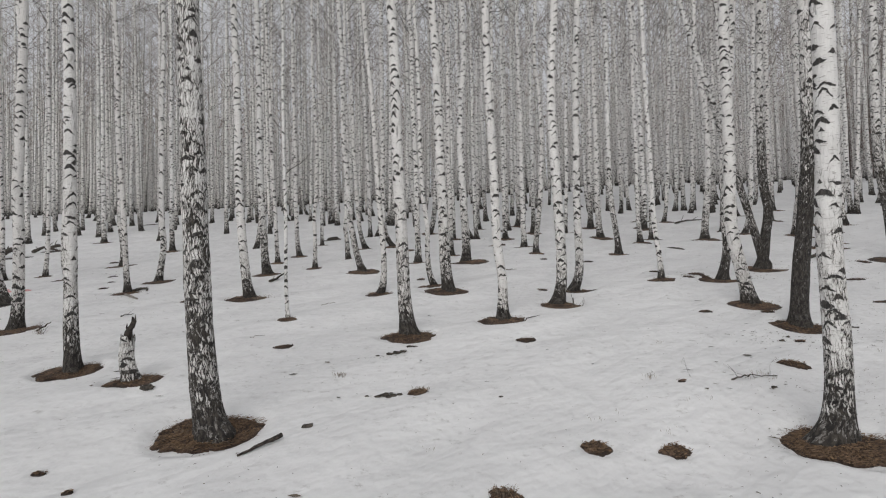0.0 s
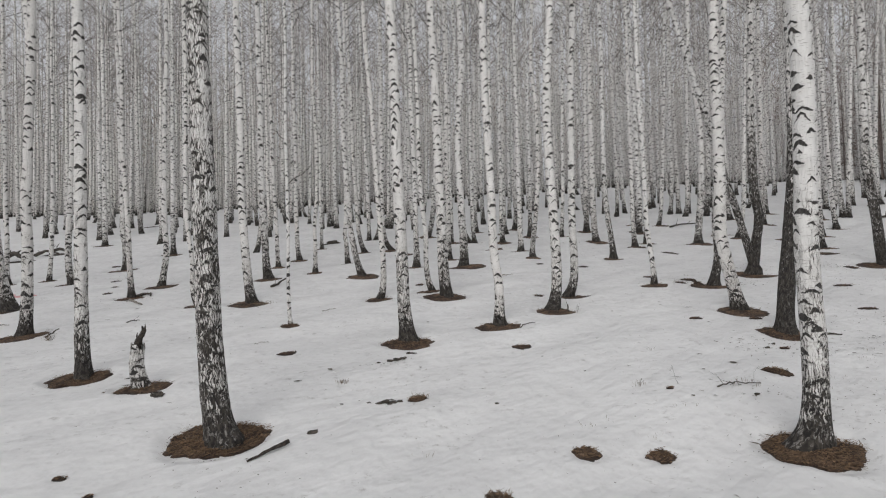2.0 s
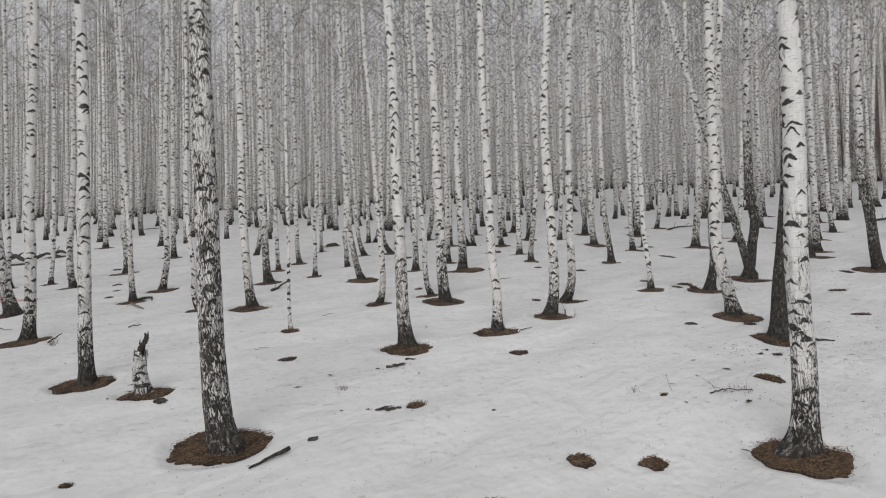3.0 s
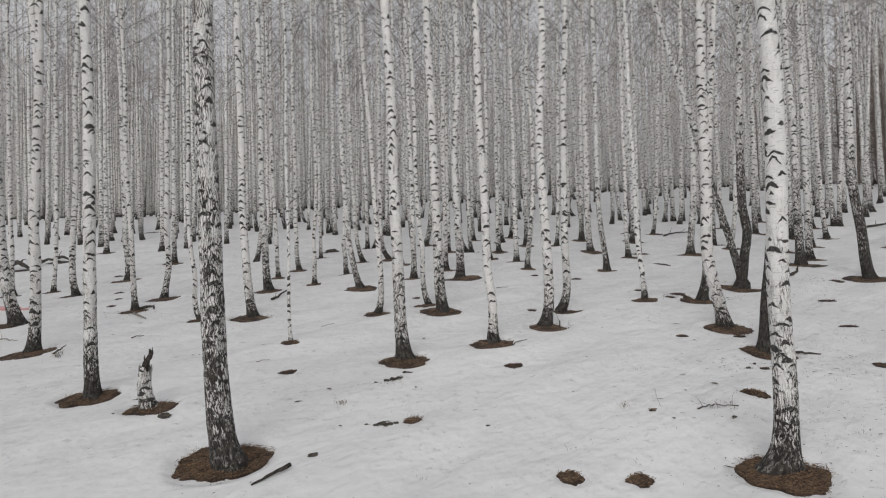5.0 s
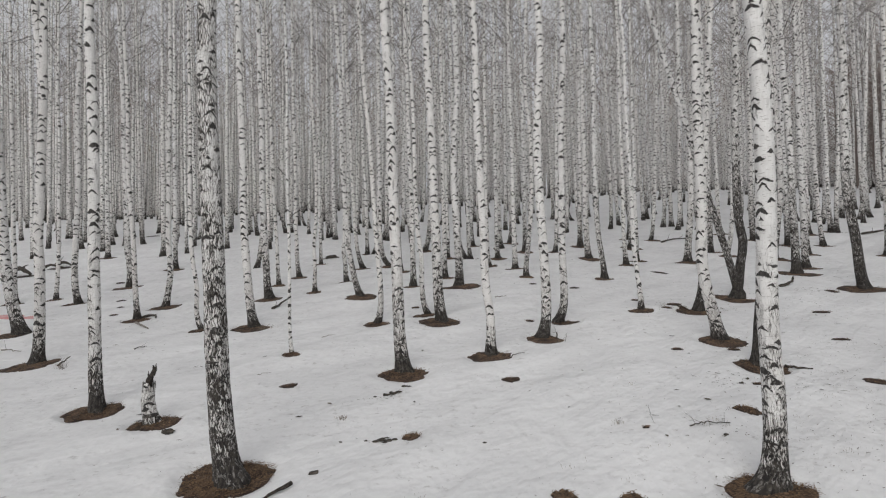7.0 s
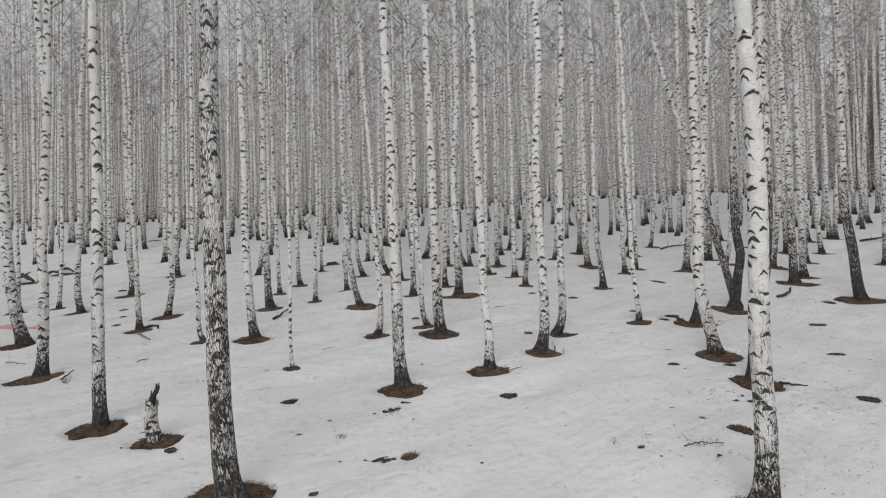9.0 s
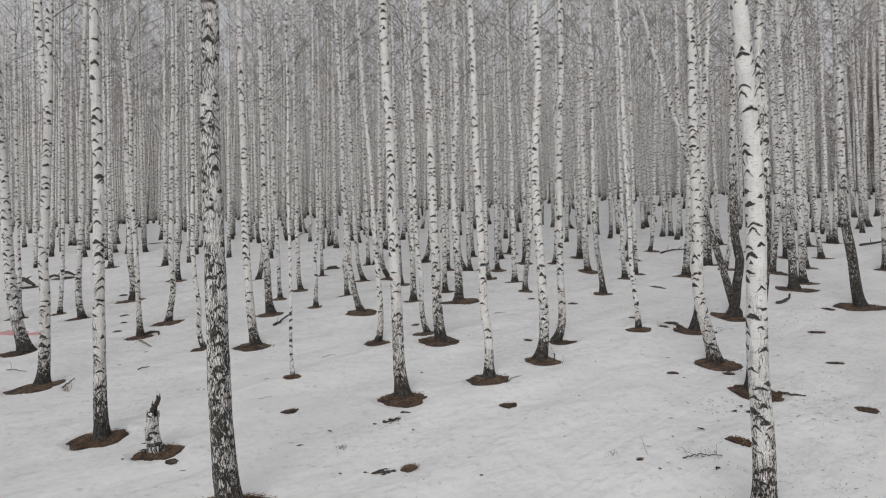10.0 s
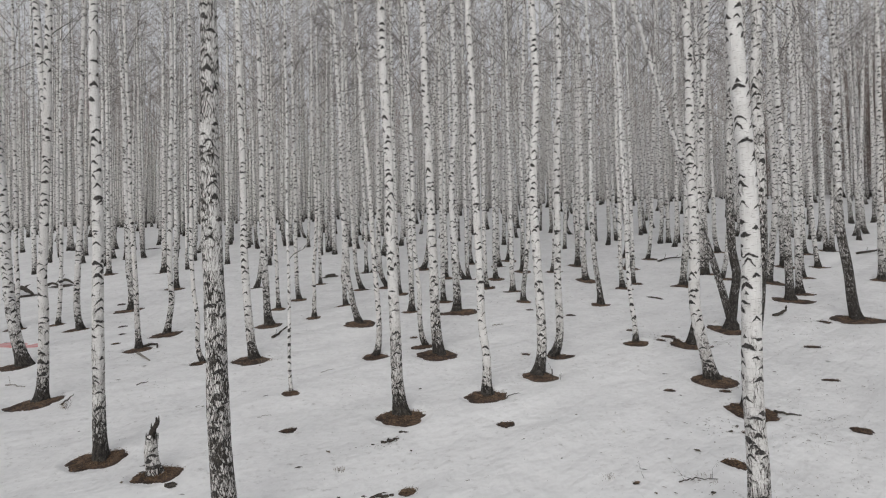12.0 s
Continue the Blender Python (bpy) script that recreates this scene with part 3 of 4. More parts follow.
birch(15.43, 17.01, 0.126, 0.023, 0.00, -0.04, 0.3)
birch(10.99, 15.23, 0.122, -0.010, -0.06, 0.08, 0.35, tall=1.1, butt=1.00, ring=0.54, aside=0.02)
birch(11.77, 15.91, 0.100, 0.002, -0.01, 0.00, 0.25, butt=0.25, ring=0.34, aside=0.02)
birch(11.65, 17.29, 0.119, 0.042, -0.01, 0.22, 0.3)
birch(15.02, 19.53, 0.088, -0.035, -0.08, 0.00, 0.15)
birch(21.61, 25.87, 0.116, 0.072, 0.17, 0.00, 0.3)
birch(17.62, 22.48, 0.113, 0.008, -0.14, 0.00, 0.25)
birch(17.77, 22.41, 0.101, 0.070, -0.02, 0.00, 0.25)
birch(13.30, 17.93, 0.081, 0.002, -0.05, 0.00, 0.3)
birch(16.16, 21.88, 0.098, 0.008, -0.06, 0.00, 0.25)
birch(12.89, 22.90, 0.103, 0.000, -0.13, 0.00, 0.25)
birch(10.16, 18.93, 0.108, 0.044, -0.03, 0.00, 0.3)
birch(10.39, 18.02, 0.082, 0.062, 0.19, 0.00, 0.25)
birch(8.71, 17.41, 0.118, 0.006, -0.09, 0.31, 0.3)
birch(9.34, 22.07, 0.086, 0.053, 0.13, 0.00, 0.2)
birch(5.26, 15.66, 0.090, -0.007, -0.12, -0.07, 0.3, tall=0.85, butt=0.70, kink=(0.4, 0.031, 0.80), ring=0.32, aside=-0.04)
birch(5.67, 18.81, 0.117, 0.008, -0.07, 0.00, 0.25)
birch(6.62, 17.55, 0.079, 0.001, -0.04, 0.00, 0.2)
birch(7.24, 18.17, 0.072, 0.003, -0.00, 0.00, 0.2)
birch(4.82, 20.58, 0.081, 0.028, 0.07, 0.00, 0.2)
birch(2.90, 16.26, 0.083, 0.037, -0.08, 0.24, 0.25, butt=0.25, ring=0.26, aside=-0.01)
birch(2.77, 17.73, 0.091, 0.001, -0.02, 0.00, 0.15, tall=0.4, butt=1.40, kink=(0.7, -0.029, 0.25), ring=0.33, aside=-0.01)
birch(3.35, 23.30, 0.104, 0.025, 0.08, 0.00, 0.3)
birch(2.41, 19.82, 0.089, 0.014, -0.07, 0.00, 0.2)
birch(1.92, 18.42, 0.083, 0.017, -0.11, 0.00, 0.15)
birch(2.82, 22.19, 0.087, 0.014, -0.08, 0.00, 0.2)
birch(0.68, 15.41, 0.124, -0.005, 0.12, -0.18, 0.2, tall=0.85, ring=0.56, aside=0.01)
birch(1.33, 19.85, 0.079, 0.007, -0.09, 0.00, 0.2)
birch(1.65, 23.02, 0.077, 0.018, -0.07, 0.00, 0.3)
birch(0.28, 16.84, 0.087, 0.008, -0.02, 0.00, 0.2)
birch(-2.22, 14.64, 0.092, -0.046, -0.20, -0.09, 0.3, kink=(1.4, -0.044, 0.25), ring=0.51, aside=0.04)
birch(-3.01, 16.75, 0.077, 0.010, -0.05, 0.02, 0.2, butt=0.25, kink=(1.0, -0.058, 0.25))
birch(-2.78, 19.06, 0.085, -0.028, -0.25, 0.00, 0.25)
birch(-1.42, 11.83, 0.069, -0.056, 0.13, 0.01, 0.1, tall=0.4, butt=0.25, ring=0.34, aside=0.01)
birch(-4.95, 14.81, 0.110, -0.018, -0.06, -0.04, 0.25, tall=0.8, butt=0.25, ring=0.42, aside=0.01)
birch(-4.39, 11.91, 0.103, -0.016, -0.16, 0.00, 0.2, butt=0.70, ring=0.44, aside=-0.02)
birch(-5.21, 16.61, 0.066, -0.032, -0.02, 0.00, 0.15)
birch(-2.85, 9.66, 0.036, 0.002, -0.05, 0.01, 0.05, label="thin young birch with white stem in snow", tall=0.35, dark=0.8, limbs=((2.7, 0.1, 0.5, 0.75), (3.6, 2.8, 0.3, 0.5)), butt=0.35, ring=0.20, aside=0.02)
birch(-3.74, 15.39, 0.062, 0.008, -0.03, 0.10, 0.1, tall=0.4, butt=0.25, kink=(1.4, -0.043, 0.45), ring=0.24, aside=0.00)
birch(-4.82, 17.75, 0.081, -0.001, -0.12, 0.02, 0.15, butt=0.35, ring=0.30, aside=0.01)
birch(-4.58, 20.04, 0.067, 0.001, -0.02, 0.00, 0.2)
birch(-7.69, 14.19, 0.081, -0.000, 0.20, -0.09, 0.2, butt=0.70, kink=(1.0, 0.061, 0.45), ring=0.44, aside=0.02)
birch(-7.80, 13.02, 0.067, -0.040, -0.01, -0.04, 0.2, butt=0.25, ring=0.35, aside=0.05)
birch(-10.35, 17.05, 0.116, -0.040, 0.05, -0.04, 0.3, butt=0.35, kink=(1.4, -0.060, 0.45), ring=0.46, aside=-0.02)
birch(-10.68, 14.98, 0.093, 0.039, -0.23, 0.10, 0.2)
birch(-11.69, 15.45, 0.061, 0.007, 0.04, 0.06, 0.15, tall=0.4, butt=0.70)
birch(-20.13, 29.38, 0.096, 0.003, 0.00, 0.00, 0.25)
birch(-15.31, 23.77, 0.106, -0.009, 0.00, 0.00, 0.15)
birch(-25.17, 31.17, 0.115, -0.014, -0.05, 0.00, 0.2)
birch(-19.16, 24.29, 0.108, -0.013, -0.03, 0.00, 0.2)
birch(-12.73, 15.23, 0.069, -0.015, -0.05, 0.01, 0.15, butt=0.25, kink=(1.4, 0.032, 0.45))
birch(-5.53, 11.73, 0.054, -0.012, -0.18, -0.05, 0.1, butt=0.25, kink=(1.0, 0.065, 0.45), ring=0.23, aside=-0.06)
birch(-11.82, 24.14, 0.081, -0.001, -0.04, 0.00, 0.2)
birch(-12.82, 23.88, 0.118, 0.000, 0.04, 0.00, 0.2)
birch(-1.26, 17.87, 0.091, -0.005, -0.09, 0.00, 0.35)
birch(-0.73, 15.74, 0.090, -0.013, 0.02, 0.00, 0.25, butt=0.70, ring=0.29, aside=-0.03)
birch(-0.53, 22.41, 0.113, 0.060, 0.20, 0.00, 0.3)
birch(-2.73, 21.95, 0.087, 0.013, 0.22, 0.00, 0.25)
birch(-2.79, 25.97, 0.116, 0.021, 0.26, 0.00, 0.25)
birch(0.45, 20.33, 0.081, 0.004, -0.01, 0.00, 0.2)
FAR_WEST = [(-10.4, 20.2), (-7.1, 20.0), (-20.6, 27.2), (-8.0, 24.4), (-10.3, 25.1), (-16.8, 27.6), (-17.8, 28.2), (-15.9, 27.8), (-14.0, 27.3), (-8.8, 26.9), (-22.5, 31.3), (-22.1, 31.2), (-20.2, 31.0), (-10.4, 29.8), (-7.4, 29.6), (-11.2, 31.0), (-9.0, 30.6), (-8.7, 30.7), (-15.9, 33.8), (-16.4, 34.3), (-30.7, 38.7), (-13.4, 33.6), (-6.8, 32.1), (-9.0, 33.5), (-25.3, 40.2), (-25.6, 41.1), (-6.8, 34.5), (-32.8, 44.3), (-24.1, 41.4), (-23.8, 41.3), (-15.4, 38.2), (-7.8, 35.5), (-11.5, 38.1), (-23.4, 43.4), (-13.0, 42.6)]
FAR_MIDDLE = [(-1.8, 19.2), (1.2, 19.9), (-3.0, 21.9), (3.6, 20.9), (6.1, 21.6), (-1.2, 24.5), (-6.0, 26.5), (-5.7, 27.7), (-4.9, 29.0), (-2.0, 28.7), (3.7, 27.4), (-4.0, 30.6), (-3.3, 32.2), (0.3, 30.7), (-2.0, 32.2), (-5.1, 33.8), (-1.0, 32.7), (2.4, 31.2), (5.3, 31.0), (6.9, 30.5), (-1.7, 36.2), (5.3, 32.8)]
FAR_EAST = [(10.3, 18.9), (7.9, 20.6), (13.7, 19.6), (13.0, 20.7), (8.6, 22.8), (11.6, 24.4), (8.8, 25.8), (7.5, 26.6), (7.8, 26.4), (12.6, 24.4), (11.3, 25.4), (8.5, 26.8), (15.1, 23.9), (11.8, 25.5), (9.6, 26.8), (7.9, 29.7), (11.4, 28.1), (18.7, 24.6), (15.8, 26.5), (17.6, 25.6), (18.7, 25.0), (11.1, 29.2), (18.2, 25.5), (11.9, 29.1), (20.6, 24.4), (21.2, 26.5), (22.4, 26.1), (26.3, 30.2)]
for fx, fy in FAR_WEST + FAR_MIDDLE + FAR_EAST:
    birch(fx, fy, rng.uniform(0.085, 0.125), rng.normal(0.005, 0.02), rng.normal(-0.03, 0.13), 0.0, rng.uniform(0.08, 0.3), tall=rng.uniform(0.55, 1.05), butt=rng.uniform(0.25, 0.7))


# ---- the wood beyond: the next hundred and fifty as trees of their own, the rest more than one could count ----
def wood_spots():
    g = np.random.default_rng(5)
    close, rest = [], []
    for gx in np.arange(-120, 121, 2.0):
        for gy in np.arange(-26, 102, 2.0):
            x, y = gx + g.uniform(-0.95, 0.95), gy + g.uniform(-0.95, 0.95)
            keep = g.uniform()
            wedge = abs(x) < 0.93 * (y + 1.2) + 1.2
            if y < 3 and (math.hypot(x, y) < 5.5 or math.hypot(x, y) > 26 or keep < 0.7):
                continue
            if wedge and (y < 25 or (y < 40 and keep < 0.46) or (y < 60 and keep < 0.12)):
                continue
            if abs(x) > y * 0.97 + 11 and y > 3:
                continue
            if wedge and y > 44 and keep > 0.45:
                rest.append((x + g.uniform(0.7, 1.2), y + g.uniform(-0.9, 0.9)))
            (close if wedge and y < 42 and len(close) < 165 and abs(x) < 0.86 * y + 1 else rest).append((x, y))
    return close, rest


CLOSE, REST = wood_spots()
for wx, wy in CLOSE:
    birch(wx, wy, rng.uniform(0.08, 0.125), rng.normal(0.005, 0.02), rng.normal(-0.03, 0.14), rng.normal(0, 0.04), rng.uniform(0.08, 0.28), tall=rng.uniform(0.55, 1.05), butt=rng.uniform(0.25, 0.7))
plant_birches()


def far_wood(spots):
    g = np.random.default_rng(6)
    stems = [trunk_mesh(1.0 * r, 0, s, 0, b, 17.5, 7, False, tall=t * 0.6) for r, s, b, t in ((0.1, 0.1, 0.2, 0.9), (0.11, -0.15, 0.28, 1.1), (0.09, 0.05, 0.15, 0.8), (0.12, -0.2, 0.4, 1.3), (0.1, 0.2, 0.23, 1.0), (0.085, 0.0, 0.15, 0.9))]
    near_crowns = [crown_mesh(17, 8, 10.5, 0.0046, 70 + s, 1, 1) for s in range(5)]
    far_crowns = [crown_mesh(11, 6, 11.5, 0.0100, 90 + s, 1, 1) for s in range(5)]
    cheap_crowns = [crown_mesh(9, 3, 10.0, 0.009, 110 + s, 1, 1) for s in range(5)]
    slim = [trunk_mesh(r, 0, s, 0, b, 17.5, 5, None, tall=t * 0.9) for r, s, b, t in ((0.1, 0.1, 0.12, 0.3), (0.11, -0.15, 0.15, 0.4), (0.09, 0.05, 0.1, 0.25), (0.12, -0.2, 0.22, 0.45), (0.1, 0.2, 0.12, 0.35), (0.085, 0.0, 0.08, 0.3))]
    V, Fq, UV, AG, CV, CF = [], [], [], [], [], []
    nv = nc = 0
    for x, y in spots:
        v, f, uv, age, mid = (stems if 0 < y < 48 and abs(x) < y + 6 else slim)[int(g.integers(6))]
        a, h, lx, ly = g.uniform(0, 6.28), g.uniform(0.95, 1.25), g.normal(0.0, 0.018), g.normal(0, 0.018)
        w = g.uniform(0.75, 1.2)
        z0 = float(land(x, y)) - 0.03
        ca, sa = math.cos(a), math.sin(a)
        p = np.stack([(v[:, 0] * ca - v[:, 1] * sa) * w + lx * v[:, 2] + x, (v[:, 0] * sa + v[:, 1] * ca) * w + ly * v[:, 2] + y, v[:, 2] * h + z0], 1)
        V.append(p)
        Fq.append(np.array(f) + nv)
        UV.append(np.array(uv) + g.uniform(0, 40, 2))
        AG.append(age)
        nv += len(v)
        if (y > 44 and g.uniform() < 0.58) or (y < 3 and g.uniform() < 0.6):
            continue
        cv, cf = (cheap_crowns if y < 3 or abs(x) > 0.9 * y + 4 else near_crowns if y < 48 else far_crowns)[int(g.integers(5))]
        s, up = h * g.uniform(1.05, 1.2), 17.5 * h * g.uniform(0.22, 0.40)
        ci = cv[:, 2] * s + up
        CV.append(np.stack([(cv[:, 0] * ca - cv[:, 1] * sa) * s + lx * ci + x + w * mid[0][-1] * ca, (cv[:, 0] * sa + cv[:, 1] * ca) * s + ly * ci + y + w * mid[0][-1] * sa, ci + z0], 1))
        CF.append(np.array(cf) + nc)
        nc += len(cv)
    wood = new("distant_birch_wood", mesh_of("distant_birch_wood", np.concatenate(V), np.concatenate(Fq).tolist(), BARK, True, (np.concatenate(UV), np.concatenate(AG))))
    tagged(wood, "dense stand of white birch stems fading up the snowy hillside", "birch wood", kind="stuff")
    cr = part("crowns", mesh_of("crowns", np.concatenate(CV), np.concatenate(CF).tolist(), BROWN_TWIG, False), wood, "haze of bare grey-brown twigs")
    tagged(cr, kind="stuff")


far_wood(REST)

# ---- a brown-twigged thicket far up the slope ----
def thicket():
    g = np.random.default_rng(8)
    kinds = [crown_mesh(28, 11, 9.5, 0.011, 130 + s, 1, 1) for s in range(3)]
    vs, fs, n = [], [], 0
    for cx, cy, k in ((36.0, 42.5, 4), (38.5, 44.5, 8), (37.0, 40.0, 5), (42.0, 47.0, 8), (46.5, 52.0, 7), (49.0, 56.0, 5), (57.0, 64.0, 8), (40.0, 58.0, 6)):
        for _ in range(k):
            v, f = kinds[int(g.integers(3))]
            x, y, s, a = cx + g.normal(0, 1.5), cy + g.normal(0, 3.0), g.uniform(1.05, 1.4), g.uniform(0, 6.28)
            w = v * (s * 1.2, s * 1.2, s)
            vs.append(np.stack([w[:, 0] * math.cos(a) - w[:, 1] * math.sin(a) + x, w[:, 0] * math.sin(a) + w[:, 1] * math.cos(a) + y, w[:, 2] + float(land(x, y)) + 0.8], 1))
            fs.append(np.array(f) + n)
            n += len(v)
            t, tf = tube(np.array([(x, y, float(land(x, y)) - 0.2), (x, y, float(land(x, y)) + 5), (x, y, float(land(x, y)) + 9.5)]), [0.06, 0.045, 0.02], 6)
            vs.append(t)
            fs.append(np.array(tf) + n)
            n += len(t)
    ob = new("brown_thicket", mesh_of("brown_thicket", np.concatenate(vs), np.concatenate(fs).tolist(), BROWN, False))
    tagged(ob, "dense brown bare thicket among far birches", "thicket", kind="stuff")


BROWN = island_mix("brown_twigs", (0.105, 0.083, 0.074), (0.31, 0.25, 0.225))
thicket()

# ---- small things on the snow ----
for px, py, rx, ry, lv, text in (
    (1.36, 4.86, 0.15, 0.13, 60, "small tuft of brown dead grass and leaves thawed out of snow"),
    (2.08, 4.85, 0.16, 0.11, 60, "low brown clump of dead leaves thawed out of snow"),
    (0.44, 4.18, 0.15, 0.11, 40, "dark clump of bark and leaves on the snow"),
    (1.25, 8.10, 0.17, 0.11, 12, "round brown thaw spot in the snow"),
    (-2.46, 8.06, 0.15, 0.10, 10, "round brown thaw spot in the snow"),
    (-0.34, 6.25, 0.14, 0.10, 40, "reddish brown tuft of leaves on the snow"),
    (4.32, 6.55, 0.18, 0.12, 50, "flat brown patch of bare litter in the snow"),
    (6.79, 7.36, 0.21, 0.10, 20, "flat brown patch of bare litter in the snow"),
    (8.76, 11.17, 0.21, 0.09, 0, "dark thaw spot in the snow"),
    (7.75, 9.29, 0.20, 0.04, 0, "narrow dark thaw streak in the snow"),
    (4.50, 9.06, 0.12, 0.05, 10, "flat dark scrap of bark on the snow"),
    (11.11, 13.11, 0.14, 0.07, 0, "dark thaw spot beside a litter ring"),
    (3.96, 14.39, 0.16, 0.10, 0, "dark thaw spot in the snow"),
    (-3.61, 4.69, 0.06, 0.035, 12, "dark clod of bark crumbs on the snow"),
    (-3.17, 4.43, 0.05, 0.03, 8, "dark clod of bark crumbs on the snow"),
    (-17.22, 31.03, 0.45, 0.3, 0, "dark bare mound far up the slope"),
    (-16.0, 19.5, 0.62, 0.3, 0, "dark thawed ground under fallen branches"),
    (-15.8, 21.4, 0.5, 0.4, 0, "dark thawed ground under fallen branches"),
    (5.55, 11.90, 0.13, 0.05, 0, "dark bark scrap beside a litter ring"),
    (5.83, 12.12, 0.20, 0.09, 0, "dark bark scrap beside a litter ring"),
    (5.97, 11.94, 0.14, 0.08, 0, "dark bark scrap beside a litter ring"),
    (6.42, 11.38, 0.16, 0.06, 0, "dark bark scrap beside a litter ring"),
    (5.52, 8.99, 0.12, 0.05, 0, "dark scrap of bark at a ring's edge"),
    (10.33, 12.90, 0.20, 0.09, 0, "dark thaw spot beside a litter ring"),
    (2.77, 6.21, 0.035, 0.018, 0, "small dark scrap of bark on snow"),
    (5.01, 7.45, 0.08, 0.025, 0, "small dark scrap of bark on snow"),
    (-11.18, 17.88, 0.16, 0.10, 0, "small dark lump of bare ground"),
    (-9.33, 14.83, 0.16, 0.07, 0, "small dark scrap of bark on snow"),
    (-8.94, 14.18, 0.12, 0.05, 0, "small dark scrap of bark on snow"),
    (-8.54, 13.22, 0.10, 0.04, 0, "small dark scrap of bark on snow"),
    (-4.62, 20.86, 0.16, 0.10, 0, "small dark scrap of bark on snow"),
    (-0.55, 12.85, 0.12, 0.06, 0, "small dark scrap of bark on snow"),
    (2.17, 11.49, 0.12, 0.05, 0, "small dark scrap of bark on snow"),
    (7.08, 15.89, 0.22, 0.10, 0, "small dark thaw spot on snow"),
    (5.19, 12.94, 0.12, 0.05, 0, "small dark scrap of bark on snow"),
    (2.92, 15.21, 0.14, 0.07, 0, "small dark thaw spot on snow"),
):
    litter(px, py, rx, ry, text, lv, 0.012, "thaw_patch")


def stump(x, y):
    """A broken birch snag with a torn, forked top."""
    root = new("broken_stump")
    root.location = (x, y, float(land(x, y)) - 0.03)
    tagged(root, "broken birch snag with torn dark top and peeling bark", "tree stump")
    n = 18
    z = np.array([-0.2, 0.0, 0.05, 0.12, 0.22, 0.35, 0.48, 0.56, 0.60])
    zz = np.maximum(z, 0)
    th = np.arange(n) * 2 * np.pi / n + np.pi / 2
    cx = -0.10 * zz - 0.05 * np.sin(zz * 5)
    rad = 0.098 + 0.06 * np.exp(-zz / 0.08) - 0.022 * zz
    rr = rad[:, None] * (1 + 0.06 * np.cos(3 * th + 1) + 0.04 * np.sin(5 * th + zz[:, None] * 8))
    zt = z[:, None] + np.where(z[:, None] > 0.5, 0.05 * np.cos(4 * th) + 0.03 * np.cos(7 * th + 1), 0)
    v = np.stack([cx[:, None] + rr * np.cos(th), rr * np.sin(th), zt], -1).reshape(-1, 3)
    k = len(z)
    f = [(i * n + j, i * n + (j + 1) % n, (i + 1) * n + (j + 1) % n, (i + 1) * n + j) for i in range(k - 1) for j in range(n)]
    uv = [q for i in range(k - 1) for j in range(n) for q in ((j * 0.03, z[i]), ((j + 1) * 0.03, z[i]), ((j + 1) * 0.03, z[i + 1]), (j * 0.03, z[i + 1]))]
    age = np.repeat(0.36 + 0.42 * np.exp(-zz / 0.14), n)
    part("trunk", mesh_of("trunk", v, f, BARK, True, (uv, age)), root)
    # the torn heartwood
    c = np.array([(-0.08, 0, 0.45), (-0.09, 0, 0.56), (-0.07, 0.01, 0.66), (-0.03, 0.01, 0.73), (0.0, 0.0, 0.80), (-0.015, 0.0, 0.86)])
    a, fa = tube(c, [0.056, 0.05, 0.038, 0.03, 0.022, 0.004], 9)
    a += rng.normal(0, 0.006, a.shape)
    torn = part("torn_top", mesh_of("torn_top", a, fa, SPLINTER, False), root, "torn dark rotten wood")
    for spike, thick in (([(-0.01, 0, 0.72), (0.03, -0.01, 0.80), (0.035, -0.01, 0.89)], 0.024), ([(-0.06, 0.01, 0.62), (-0.085, 0.0, 0.72), (-0.08, 0.0, 0.78)], 0.016), ([(-0.1, -0.02, 0.5), (-0.135, -0.03, 0.57), (-0.14, -0.03, 0.61)], 0.018)):
        b, fb = tube(np.array(spike), [thick, thick * 0.7, 0.003], 6)
        part("splinter", mesh_of("splinter", b, fb, SPLINTER, False), torn)
    tw, tf = tube(np.array([(-0.06, 0, 0.14), (-0.16, -0.02, 0.17), (-0.24, -0.03, 0.165)]), [0.012, 0.009, 0.003], 5)
    part("snag", mesh_of("snag", tw, tf, DEADWOOD), root)
    litter(x + 0.02, y - 0.03, 0.34, 0.30, "brown litter melted round a broken stump", 150)


stump(-4.04, 6.85)


def stick(name, pts, r, mat, label, side=0):
    """A fallen branch lying on the snow; pts are plan points with a height over the snow."""
    p = np.array([(x, y, float(snow_z(x, y)) + h) for x, y, h in pts])
    t = np.linspace(0, len(p) - 1, 4 * (len(p) - 1) + 1)
    c = np.stack([np.interp(t, np.arange(len(p)), p[:, a]) for a in range(3)], 1)
    c[1:-1] += rng.normal(0, max(0.18 * r, 0.008), c[1:-1].shape) * (1 if r < 0.02 else 0.6)
    q = np.linspace(0, 1, len(c))
    o = c[0].copy()
    v, f = tube(c - o, r * (1.1 - 0.6 * q) * (1 + rng.normal(0, 0.08, len(c))), 8)
    f = f + [tuple(range(7, -1, -1)), tuple(range(len(v) - 8, len(v)))]
    for i in range(side):
        s = c[2 + (i * 3) % (len(c) - 3)] - o
        e = s + np.array([rng.uniform(-0.25, 0.25), rng.uniform(-0.1, 0.1), rng.uniform(0.05, 0.3)])
        w, g = tube(np.array([s, (s + e) / 2 + rng.normal(0, 0.02, 3), e]), [r * 0.32, r * 0.24, r * 0.1], 5, len(v))
        v, f = np.concatenate([v, w]), f + g
    ob = new(name, mesh_of(name, v, f, mat))
    ob.location = o
    return tagged(ob, label, "fallen branch", "branches lying on the snow")


